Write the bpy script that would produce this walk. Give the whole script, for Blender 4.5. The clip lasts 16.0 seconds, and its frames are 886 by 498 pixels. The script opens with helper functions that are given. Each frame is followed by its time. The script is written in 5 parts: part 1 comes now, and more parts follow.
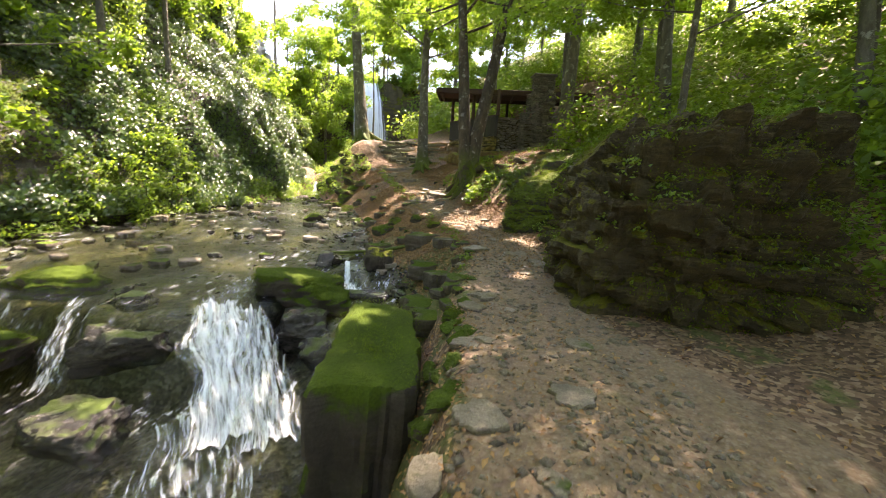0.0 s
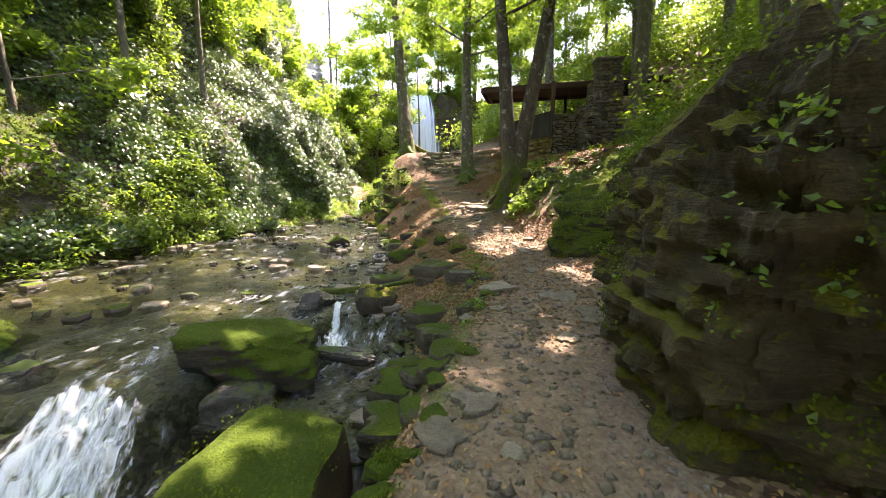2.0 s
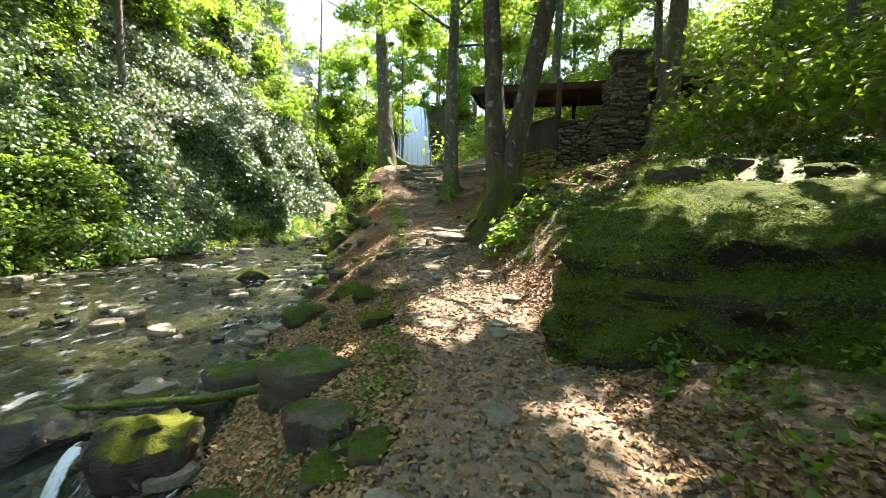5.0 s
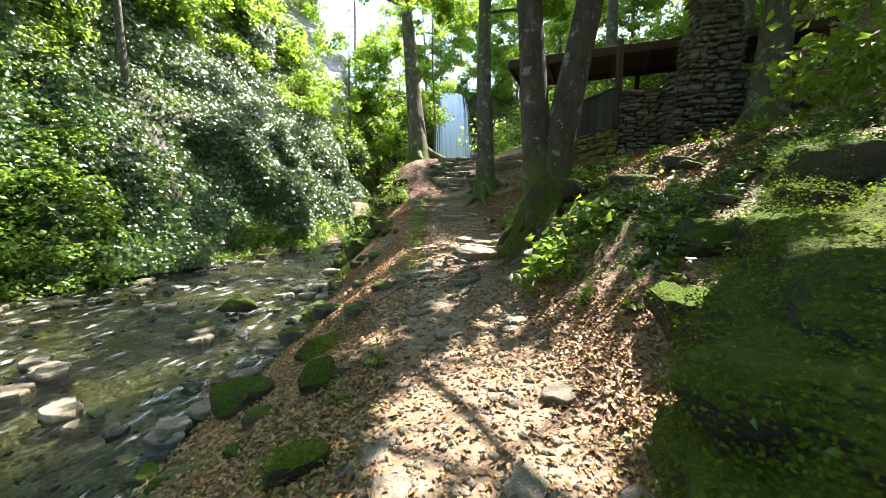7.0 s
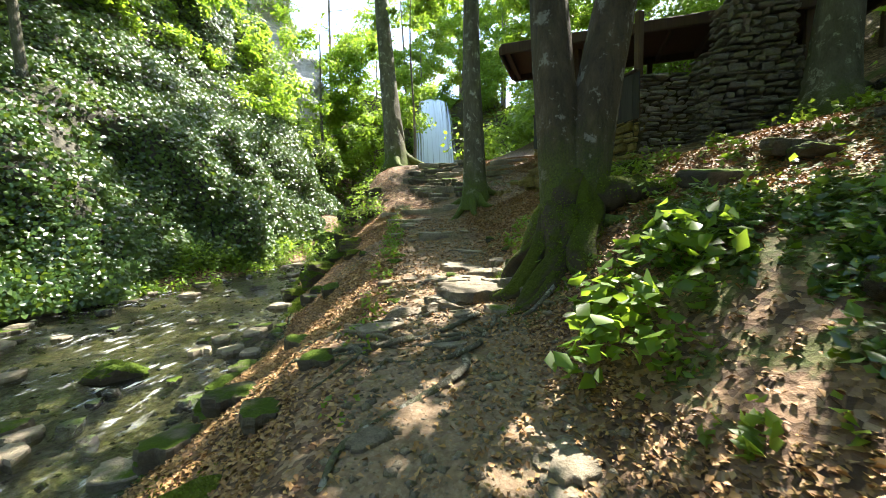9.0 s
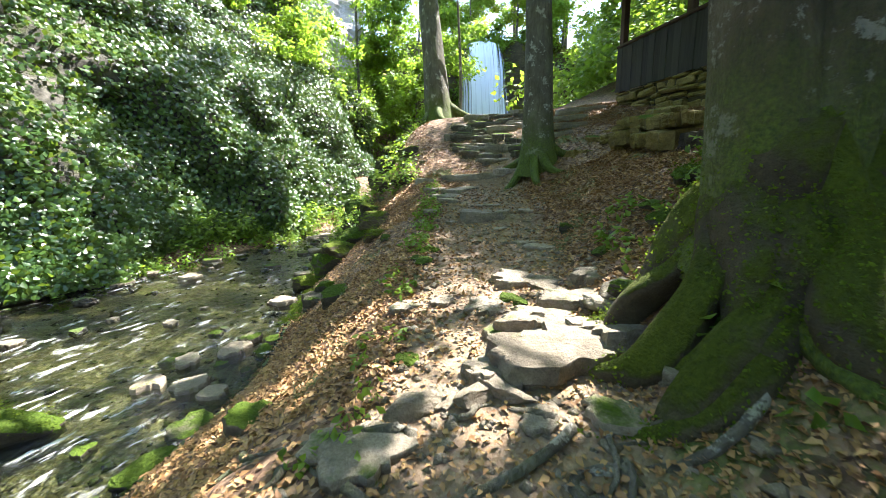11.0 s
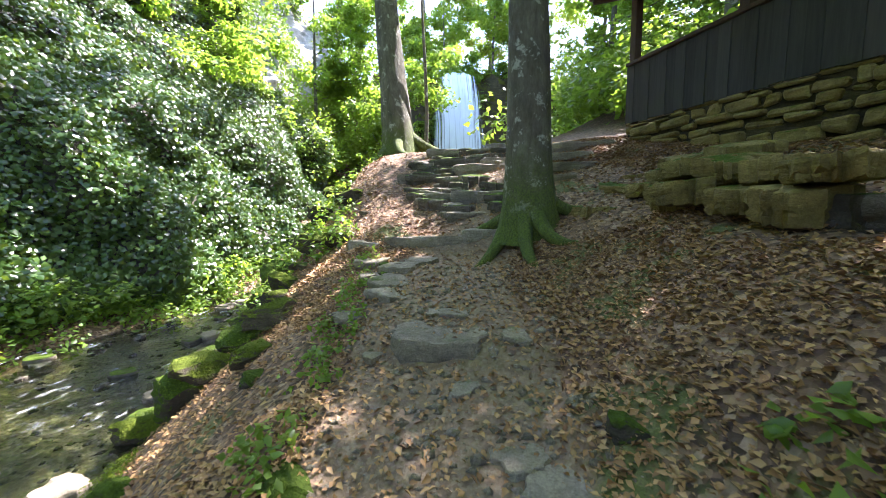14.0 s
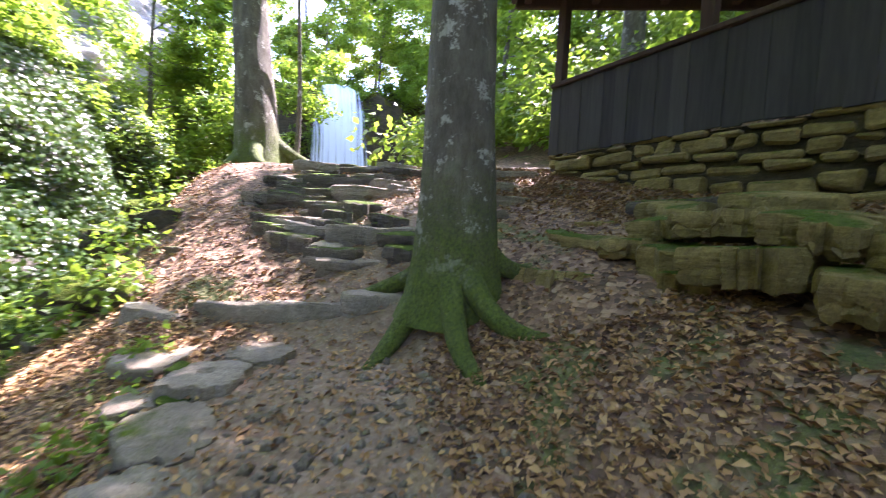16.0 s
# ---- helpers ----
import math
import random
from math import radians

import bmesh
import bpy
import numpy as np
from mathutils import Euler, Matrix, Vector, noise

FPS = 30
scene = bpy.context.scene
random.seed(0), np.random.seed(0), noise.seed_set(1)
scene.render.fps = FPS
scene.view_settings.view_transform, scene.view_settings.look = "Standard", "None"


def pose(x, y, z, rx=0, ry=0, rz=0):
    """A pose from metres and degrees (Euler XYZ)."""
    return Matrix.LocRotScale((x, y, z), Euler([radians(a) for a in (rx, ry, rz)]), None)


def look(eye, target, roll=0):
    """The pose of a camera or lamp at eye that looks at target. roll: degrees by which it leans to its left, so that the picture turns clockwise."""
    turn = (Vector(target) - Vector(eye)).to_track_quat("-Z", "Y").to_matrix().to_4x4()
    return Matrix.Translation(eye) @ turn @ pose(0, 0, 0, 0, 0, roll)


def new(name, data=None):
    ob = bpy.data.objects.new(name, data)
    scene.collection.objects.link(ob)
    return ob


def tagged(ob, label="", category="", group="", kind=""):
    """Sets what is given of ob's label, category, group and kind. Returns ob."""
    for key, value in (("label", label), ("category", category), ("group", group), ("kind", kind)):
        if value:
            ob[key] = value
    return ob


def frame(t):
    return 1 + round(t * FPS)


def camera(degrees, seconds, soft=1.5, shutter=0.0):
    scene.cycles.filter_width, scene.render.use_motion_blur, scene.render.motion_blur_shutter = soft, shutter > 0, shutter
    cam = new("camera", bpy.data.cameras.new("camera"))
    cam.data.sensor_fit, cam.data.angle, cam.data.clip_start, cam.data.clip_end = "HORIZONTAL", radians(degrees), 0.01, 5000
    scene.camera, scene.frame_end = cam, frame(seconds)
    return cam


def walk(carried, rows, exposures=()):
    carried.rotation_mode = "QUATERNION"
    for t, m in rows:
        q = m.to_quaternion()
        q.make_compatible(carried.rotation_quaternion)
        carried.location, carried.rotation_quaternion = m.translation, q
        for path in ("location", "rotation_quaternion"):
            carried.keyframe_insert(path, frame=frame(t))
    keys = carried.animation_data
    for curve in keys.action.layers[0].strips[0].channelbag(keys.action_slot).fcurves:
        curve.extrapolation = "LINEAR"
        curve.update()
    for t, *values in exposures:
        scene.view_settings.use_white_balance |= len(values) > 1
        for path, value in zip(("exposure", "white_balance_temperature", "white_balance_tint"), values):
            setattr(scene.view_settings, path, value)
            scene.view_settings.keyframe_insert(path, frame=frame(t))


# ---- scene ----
cam = camera(96.6, 16.0, soft=0.6, shutter=0.2)
METRES, EYE, TILT, LEAN, TURN = 19.0, 1.6, -10.2, -2.9, 0.0
ROWS = [
    (0.0, 0.0, 0.0, 0.0, 0.0, 0.0, -0.0),
    (0.5, 0.0184, 0.0293, 0.0075, -1.66, 3.93, 5.26),
    (1.0, 0.0311, 0.063, 0.0098, 8.2, 0.62, 1.46),
    (1.5, 0.0428, 0.096, 0.0142, -3.18, 3.73, 4.79),
    (2.0, 0.0459, 0.1319, 0.0196, 10.04, 1.98, 1.57),
    (2.5, 0.046, 0.1679, 0.0254, 4.85, 4.82, 2.56),
    (3.0, 0.0476, 0.2023, 0.0334, 14.29, 7.9, 4.1),
    (3.5, 0.0511, 0.2383, 0.037, 6.9, 7.55, 0.35),
    (6.0, 0.0734, 0.398, 0.0743, 12.33, 2.45, -0.68),
    (6.5, 0.0713, 0.4274, 0.0853, 10.38, 2.04, 2.08),
    (7.0, 0.0696, 0.4535, 0.0929, 17.43, 3.59, 0.31),
    (7.5, 0.0603, 0.4862, 0.0988, 14.73, 4.45, -1.98),
    (8.0, 0.0534, 0.5154, 0.1037, 15.57, 7.22, 1.49),
    (10.5, 0.0103, 0.6561, 0.1394, 15.36, 0.01, 1.04),
    (11.0, 0.0034, 0.6835, 0.1484, 21.86, -0.73, 0.16),
    (11.5, -0.0077, 0.713, 0.155, 19.77, -1.35, -2.11),
    (12.0, -0.0132, 0.74, 0.1624, 19.78, 5.45, 2.15),
    (12.5, -0.0171, 0.7633, 0.1735, 19.46, 3.06, 2.11),
    (13.0, -0.0246, 0.7886, 0.1799, 11.82, 2.92, 1.8),
    (13.5, -0.0259, 0.813, 0.1859, 14.98, 2.72, 5.05),
    (14.0, -0.0282, 0.8314, 0.1978, 18.69, 3.73, 0.24),
    (14.5, -0.0393, 0.8548, 0.2027, 13.62, 5.32, -1.63),
    (15.0, -0.0481, 0.8768, 0.2081, 13.84, 3.1, 1.63),
    (15.5, -0.0532, 0.9072, 0.2193, 14.58, 3.34, 0.48),
    (16.0, -0.0597, 0.9349, 0.2283, 0.86, 7.13, -0.15),
]
walk(cam, [(t, pose(0, 0, EYE, TILT, LEAN, TURN) @ pose(METRES * x, METRES * y, METRES * z, 90 + pitch, roll, yaw)) for t, x, y, z, yaw, pitch, roll in ROWS],
     [(0.0, 2.85, 7800, 26), (2.0, 2.87, 7500, 30), (3.0, 2.65, 7000, 18), (4.0, 2.45, 7100, 11), (6.0, 2.85, 6400, 13), (6.6, 2.8, 6300, 13), (7.2, 2.4, 6600, 16), (8.0, 2.3, 6900, 7), (11.0, 2.75, 6200, 13), (12.5, 2.62, 6400, 4), (13.0, 2.65, 6600, 24), (14.0, 2.95, 6000, 24), (16.0, 3.2, 6000, 40)])

# ---- light ----
SUN_EL, SUN_AZ = 56.0, 26.0          # height; degrees clockwise from +y
world = bpy.data.worlds.new("world")
scene.world = world
world.use_nodes = True
wn = world.node_tree.nodes
sky = wn.new("ShaderNodeTexSky")
sky.sky_type, sky.sun_disc = "NISHITA", False
sky.sun_elevation, sky.sun_rotation = radians(SUN_EL), radians(SUN_AZ)
world.node_tree.links.new(sky.outputs[0], wn["Background"].inputs[0])
wn["Background"].inputs[1].default_value = 0.15
sun = new("sun", bpy.data.lights.new("sun", "SUN"))
sun.data.energy, sun.data.angle, sun.data.color = 5.0, radians(0.5), (1.0, 0.94, 0.84)
TO_SUN = Vector((math.sin(radians(SUN_AZ)) * math.cos(radians(SUN_EL)), math.cos(radians(SUN_AZ)) * math.cos(radians(SUN_EL)), math.sin(radians(SUN_EL))))
sun.matrix_world = look((0, 0, 30), Vector((0, 0, 30)) - TO_SUN)

# ---- materials ----


def mat(name):
    m = bpy.data.materials.new(name)
    m.use_nodes = True
    nt = m.node_tree
    return m, nt, nt.nodes["Principled BSDF"]


def node(nt, kind, **kw):
    n = nt.nodes.new(kind)
    for k, v in kw.items():
        if k in n.inputs.keys():
            n.inputs[k].default_value = v
    return n


def ramp(nt, fac, stops):
    r = nt.nodes.new("ShaderNodeValToRGB")
    el = r.color_ramp.elements
    while len(el) < len(stops):
        el.new(0.5)
    for e, (p, c) in zip(el, stops):
        e.position, e.color = p, (*c, 1)
    nt.links.new(fac, r.inputs[0])
    return r.outputs[0]


def noise_tex(nt, vec, scale, detail=5, rough=0.6):
    n = node(nt, "ShaderNodeTexNoise", Scale=scale, Detail=detail, Roughness=rough)
    if vec is not None:
        nt.links.new(vec, n.inputs["Vector"])
    return n.outputs["Fac"]


def mix_rgb(nt, fac, a, b, mode="MIX"):
    n = nt.nodes.new("ShaderNodeMix")
    n.data_type, n.blend_type = "RGBA", mode
    for sock, v in ((n.inputs[0], fac), (n.inputs[6], a), (n.inputs[7], b)):
        if isinstance(v, (int, float)):
            sock.default_value = v
        elif isinstance(v, tuple):
            sock.default_value = (*v, 1)
        else:
            nt.links.new(v, sock)
    return n.outputs[2]


def maths(nt, op, a, b=0.0, c=0.0):
    n = nt.nodes.new("ShaderNodeMath")
    n.operation = op
    for sock, v in zip(n.inputs, (a, b, c)):
        if isinstance(v, (int, float)):
            sock.default_value = v
        else:
            nt.links.new(v, sock)
    return n.outputs[0]


def step_ramp(nt, v, lo, hi):
    n = nt.nodes.new("ShaderNodeMapRange")
    n.interpolation_type = "SMOOTHSTEP"
    nt.links.new(v, n.inputs[0])
    n.inputs[1].default_value, n.inputs[2].default_value = lo, hi
    return n.outputs[0]


def bump(nt, bsdf, height, strength, dist):
    b = node(nt, "ShaderNodeBump", Strength=strength, Distance=dist)
    nt.links.new(height, b.inputs["Height"])
    nt.links.new(b.outputs[0], bsdf.inputs["Normal"])


def world_pos(nt):
    return nt.nodes.new("ShaderNodeNewGeometry").outputs["Position"]


def normal_z(nt):
    g = nt.nodes.new("ShaderNodeNewGeometry")
    s = nt.nodes.new("ShaderNodeSeparateXYZ")
    nt.links.new(g.outputs["Normal"], s.inputs[0])
    return s.outputs[2]


def leaf_material(name, dark, mid, light, trans=0.45, rough=0.45, gloss=0.5):
    m, nt, b = mat(name)
    g = nt.nodes.new("ShaderNodeNewGeometry")
    big = noise_tex(nt, g.outputs["Position"], 0.7, 3)
    v = maths(nt, "ADD", maths(nt, "MULTIPLY", g.outputs["Random Per Island"], 0.6), maths(nt, "MULTIPLY", big, 0.45))
    col = ramp(nt, v, [(0.15, dark), (0.5, mid), (0.9, light)])
    nt.links.new(col, b.inputs["Base Color"])
    b.inputs["Roughness"].default_value = rough
    b.inputs["Specular IOR Level"].default_value = gloss
    if trans:
        t = nt.nodes.new("ShaderNodeBsdfTranslucent")
        tc = mix_rgb(nt, 0.75, col, (0.42, 0.62, 0.05))
        nt.links.new(tc, t.inputs[0])
        ms = nt.nodes.new("ShaderNodeMixShader")
        ms.inputs[0].default_value = trans
        nt.links.new(b.outputs[0], ms.inputs[1])
        nt.links.new(t.outputs[0], ms.inputs[2])
        nt.links.new(ms.outputs[0], nt.nodes["Material Output"].inputs[0])
    return m


M_CANOPY = leaf_material("beech_leaf", (0.05, 0.10, 0.012), (0.085, 0.17, 0.02), (0.15, 0.25, 0.035), 0.5, 0.5, 0.3)
M_BUSH = leaf_material("bush_leaf", (0.035, 0.075, 0.012), (0.07, 0.14, 0.02), (0.14, 0.22, 0.03), 0.45, 0.45, 0.4)
M_IVY = leaf_material("ivy_leaf", (0.010, 0.028, 0.008), (0.028, 0.066, 0.015), (0.080, 0.145, 0.028), 0.22, 0.28, 0.6)
M_LITTER = leaf_material("dead_leaf", (0.12, 0.055, 0.022), (0.28, 0.150, 0.054), (0.40, 0.255, 0.108), 0.0, 0.6, 0.4)
M_GRASS = leaf_material("moss_tuft", (0.022, 0.042, 0.005), (0.055, 0.088, 0.009), (0.12, 0.15, 0.014), 0.2, 0.8, 0.1)

# brownish creepers, kept darker to put the cliff's shade into the leaf colour
M_SHADED_CREEPER = leaf_material("shaded_creeper_leaf", (0.03, 0.028, 0.012), (0.055, 0.06, 0.014), (0.10, 0.115, 0.02), 0.25, 0.7, 0.2)


def stone_material(name, dark, mid, light, moss=0.5, wet=0.0, scale=3.0, strata=0.5, mossy=((0.018, 0.036, 0.004), (0.085, 0.135, 0.009))):
    """Rock with layers, lichen and moss on what faces up."""
    m, nt, b = mat(name)
    pos = world_pos(nt)
    n1 = noise_tex(nt, pos, scale, 8, 0.65)
    n2 = noise_tex(nt, pos, scale * 7, 6, 0.7)
    col = ramp(nt, n1, [(0.25, dark), (0.5, mid), (0.75, light)])
    info = nt.nodes.new("ShaderNodeObjectInfo")
    col = mix_rgb(nt, maths(nt, "MULTIPLY", info.outputs["Random"], 0.5), col, light)
    col = mix_rgb(nt, 0.6, col, ramp(nt, n2, [(0.3, (0.35, 0.33, 0.3)), (0.7, (1, 1, 1))]), "MULTIPLY")
    mp = nt.nodes.new("ShaderNodeMapping")
    mp.inputs["Scale"].default_value = (1.0, 1.0, 7.0)
    mp.inputs["Rotation"].default_value = (0.08, -0.1, 0)
    nt.links.new(pos, mp.inputs[0])
    bed = noise_tex(nt, mp.outputs[0], scale * 0.9, 7, 0.7)
    col = mix_rgb(nt, 0.5 * min(strata, 1), col, ramp(nt, bed, [(0.35, (0.25, 0.22, 0.2)), (0.6, (1, 1, 1))]), "MULTIPLY")
    n6 = noise_tex(nt, pos, scale * 24, 4, 0.7)
    col = mix_rgb(nt, 0.45, col, ramp(nt, n6, [(0.35, (0.3, 0.29, 0.27)), (0.6, (1, 1, 1))]), "MULTIPLY")
    h = maths(nt, "ADD", maths(nt, "ADD", maths(nt, "MULTIPLY", n1, 0.6), maths(nt, "ADD", maths(nt, "MULTIPLY", n2, 0.5), maths(nt, "MULTIPLY", n6, 0.2))), maths(nt, "MULTIPLY", bed, 1.6 * strata))
    if moss:
        n3 = noise_tex(nt, pos, 1.7, 6, 0.65)
        n4 = noise_tex(nt, pos, 38, 4, 0.7)
        mcol = ramp(nt, maths(nt, "ADD", maths(nt, "MULTIPLY", n4, 0.6), maths(nt, "MULTIPLY", n3, 0.4)), [(0.3, mossy[0]), (0.7, mossy[1])])
        up = maths(nt, "ADD", normal_z(nt), maths(nt, "MULTIPLY", maths(nt, "SUBTRACT", n3, 0.5), 2.2))
        fac = step_ramp(nt, up, 1.0 - moss, 1.35 - moss)
        col = mix_rgb(nt, fac, col, mcol)
        h = maths(nt, "ADD", h, maths(nt, "MULTIPLY", maths(nt, "MULTIPLY", n4, fac), 0.9))
        rg = maths(nt, "ADD", maths(nt, "MULTIPLY", fac, 0.3), 0.7 - 0.45 * wet)
        nt.links.new(rg, b.inputs["Roughness"])
    else:
        b.inputs["Roughness"].default_value = 0.75 - 0.45 * wet
    nt.links.new(col, b.inputs["Base Color"])
    b.inputs["Specular IOR Level"].default_value = 0.25 + 0.3 * wet
    bump(nt, b, h, 0.85, 0.05)
    return m


M_ROCK = stone_material("mossy_rock", (0.05, 0.04, 0.03), (0.12, 0.10, 0.075), (0.22, 0.19, 0.14), 0.35)
M_CLIFF = stone_material("cliff_rock", (0.02, 0.019, 0.015), (0.075, 0.07, 0.055), (0.22, 0.205, 0.17), 0.6, 0, 1.6)
# cliff rock made much paler, so that its colour carries the strong sun
M_SUNLIT_CLIFF = stone_material("sunlit_cliff_rock", (0.25, 0.24, 0.21), (0.45, 0.43, 0.39), (0.62, 0.60, 0.55), 0.2, 0, 0.6)
M_BOULDER = stone_material("dark_boulder", (0.018, 0.015, 0.010), (0.076, 0.060, 0.030), (0.19, 0.155, 0.066), 0.66, 0, 2.6, 1.3, ((0.030, 0.036, 0.004), (0.17, 0.165, 0.014)))
M_MOSSY = stone_material("moss_covered_rock", (0.03, 0.025, 0.02), (0.07, 0.06, 0.045), (0.12, 0.10, 0.08), 0.95)
M_MOSSBLOCK = stone_material("mossy_dark_block", (0.02, 0.017, 0.012), (0.06, 0.05, 0.035), (0.12, 0.10, 0.07), 0.85, 0, 3.0, 0.25, ((0.012, 0.022, 0.003), (0.12, 0.15, 0.014)))
M_YELLOW_MOSS = stone_material("yellow_moss_rock", (0.03, 0.025, 0.02), (0.07, 0.06, 0.045), (0.12, 0.10, 0.08), 0.6, 0, 3.0, 0.5, ((0.05, 0.065, 0.008), (0.17, 0.18, 0.018)))
M_MOSSROOT = stone_material("mossy_root", (0.03, 0.023, 0.014), (0.065, 0.05, 0.03), (0.12, 0.10, 0.06), 0.8, 0, 4.0, 0.1, ((0.016, 0.026, 0.003), (0.095, 0.12, 0.010)))
M_BANKMOSS = stone_material("mossy_bank_rock", (0.02, 0.017, 0.012), (0.07, 0.058, 0.04), (0.15, 0.125, 0.085), 0.78, 0, 3.5, 0.5, ((0.030, 0.05, 0.005), (0.14, 0.175, 0.014)))
M_WET = stone_material("wet_stream_rock", (0.018, 0.016, 0.015), (0.05, 0.045, 0.04), (0.10, 0.09, 0.075), 0.25, 1.0)
M_PALE = stone_material("pale_path_stone", (0.11, 0.091, 0.066), (0.27, 0.228, 0.168), (0.45, 0.39, 0.30), -0.1)
M_WALLSTONE = stone_material("wall_stone", (0.09, 0.070, 0.022), (0.27, 0.205, 0.062), (0.46, 0.36, 0.13), 0.25)
M_GREYSTONE = stone_material("chimney_stone", (0.09, 0.08, 0.065), (0.21, 0.19, 0.16), (0.38, 0.35, 0.3), 0.1)


def ground_material():
    m, nt, b = mat("forest_floor")
    pos = world_pos(nt)
    a = nt.nodes.new("ShaderNodeAttribute")
    a.attribute_name = "trodden"
    w = nt.nodes.new("ShaderNodeAttribute")
    w.attribute_name = "wet"
    n1 = noise_tex(nt, pos, 1.3, 6)
    n2 = noise_tex(nt, pos, 14, 6, 0.7)
    n3 = noise_tex(nt, pos, 60, 3, 0.7)
    v = node(nt, "ShaderNodeTexVoronoi", Scale=22.0)
    nt.links.new(pos, v.inputs["Vector"])
    v2 = node(nt, "ShaderNodeTexVoronoi", Scale=48.0)
    nt.links.new(pos, v2.inputs["Vector"])
    sep = nt.nodes.new("ShaderNodeSeparateColor")
    nt.links.new(v.outputs["Color"], sep.inputs[0])
    litter = ramp(nt, sep.outputs[0], [(0.0, (0.06, 0.032, 0.018)), (0.45, (0.16, 0.09, 0.05)), (0.8, (0.28, 0.17, 0.10)), (1.0, (0.36, 0.25, 0.16))])
    litter = mix_rgb(nt, 0.55, litter, ramp(nt, n2, [(0.3, (0.3, 0.28, 0.25)), (0.65, (1, 1, 1))]), "MULTIPLY")
    sep2 = nt.nodes.new("ShaderNodeSeparateColor")
    nt.links.new(v2.outputs["Color"], sep2.inputs[0])
    soil = ramp(nt, n2, [(0.3, (0.10, 0.064, 0.037)), (0.6, (0.215, 0.145, 0.088)), (0.8, (0.31, 0.225, 0.15))])
    soil = mix_rgb(nt, maths(nt, "MULTIPLY", step_ramp(nt, sep2.outputs[1], 0.6, 0.95), 0.4), soil, (0.28, 0.23, 0.165))
    mossc = ramp(nt, n3, [(0.3, (0.03, 0.05, 0.008)), (0.7, (0.10, 0.14, 0.02))])
    edge = step_ramp(nt, maths(nt, "ADD", a.outputs["Fac"], maths(nt, "MULTIPLY", maths(nt, "SUBTRACT", n1, 0.5), 1.1)), 0.35, 0.65)
    col = mix_rgb(nt, edge, litter, soil)
    gm = nt.nodes.new("ShaderNodeAttribute")
    gm.attribute_name = "mossy"
    col = mix_rgb(nt, maths(nt, "MULTIPLY", step_ramp(nt, maths(nt, "ADD", noise_tex(nt, pos, 1.1, 6, 0.65), maths(nt, "MULTIPLY", gm.outputs["Fac"], 0.17)), 0.56, 0.64), maths(nt, "SUBTRACT", 0.75, maths(nt, "MULTIPLY", edge, 0.55))), col, mossc)
    bed = ramp(nt, sep.outputs[2], [(0.0, (0.09, 0.08, 0.042)), (0.6, (0.19, 0.172, 0.095)), (1.0, (0.32, 0.29, 0.19))])
    col = mix_rgb(nt, w.outputs["Fac"], col, bed)
    nt.links.new(col, b.inputs["Base Color"])
    nt.links.new(maths(nt, "SUBTRACT", 0.85, maths(nt, "MULTIPLY", w.outputs["Fac"], 0.5)), b.inputs["Roughness"])
    h = maths(nt, "ADD", maths(nt, "MULTIPLY", n2, 0.5), maths(nt, "ADD", maths(nt, "MULTIPLY", v.outputs["Distance"], 0.3), maths(nt, "MULTIPLY", n3, 0.2)))
    bump(nt, b, h, 0.8, 0.035)
    return m


M_GROUND = ground_material()


def bark_material(name, dark, mid, light, moss_top, lichen=0.8):
    m, nt, b = mat(name)
    tc = nt.nodes.new("ShaderNodeTexCoord")
    mp = nt.nodes.new("ShaderNodeMapping")
    mp.inputs["Scale"].default_value = (1, 1, 0.35)
    nt.links.new(tc.outputs["Object"], mp.inputs[0])
    n1 = noise_tex(nt, mp.outputs[0], 5, 7, 0.65)
    n2 = noise_tex(nt, mp.outputs[0], 32, 5, 0.7)
    n5 = noise_tex(nt, tc.outputs["Object"], 4.5, 5, 0.75)
    col = ramp(nt, n1, [(0.3, dark), (0.55, mid), (0.75, light)])
    col = mix_rgb(nt, maths(nt, "MULTIPLY", step_ramp(nt, n5, 0.56, 0.63), lichen), col, (0.42, 0.41, 0.35))
    col = mix_rgb(nt, 0.5, col, ramp(nt, n2, [(0.3, (0.35, 0.33, 0.3)), (0.6, (1, 1, 1))]), "MULTIPLY")
    s = nt.nodes.new("ShaderNodeSeparateXYZ")
    nt.links.new(tc.outputs["Object"], s.inputs[0])
    hgt = maths(nt, "ADD", s.outputs[2], maths(nt, "MULTIPLY", n5, 1.6))
    n4 = noise_tex(nt, tc.outputs["Object"], 45, 3)
    mossc = ramp(nt, n4, [(0.3, (0.03, 0.05, 0.006)), (0.7, (0.11, 0.15, 0.012))])
    fac = maths(nt, "SUBTRACT", 1.0, step_ramp(nt, hgt, moss_top * 0.75, moss_top * 1.6))
    col = mix_rgb(nt, fac, col, mossc)
    nt.links.new(col, b.inputs["Base Color"])
    b.inputs["Roughness"].default_value = 0.85
    bump(nt, b, maths(nt, "ADD", n1, n2), 0.9, 0.05)
    return m


M_BARK = bark_material("beech_bark", (0.07, 0.062, 0.045), (0.15, 0.135, 0.10), (0.24, 0.22, 0.17), 1.0)
M_BARK_MOSS = bark_material("mossy_bark", (0.030, 0.022, 0.012), (0.088, 0.064, 0.036), (0.18, 0.145, 0.098), 1.5, 0.5)
M_BARK_PALE = bark_material("lichened_beech_bark", (0.06, 0.053, 0.038), (0.14, 0.125, 0.09), (0.25, 0.23, 0.18), 1.35, 0.9)


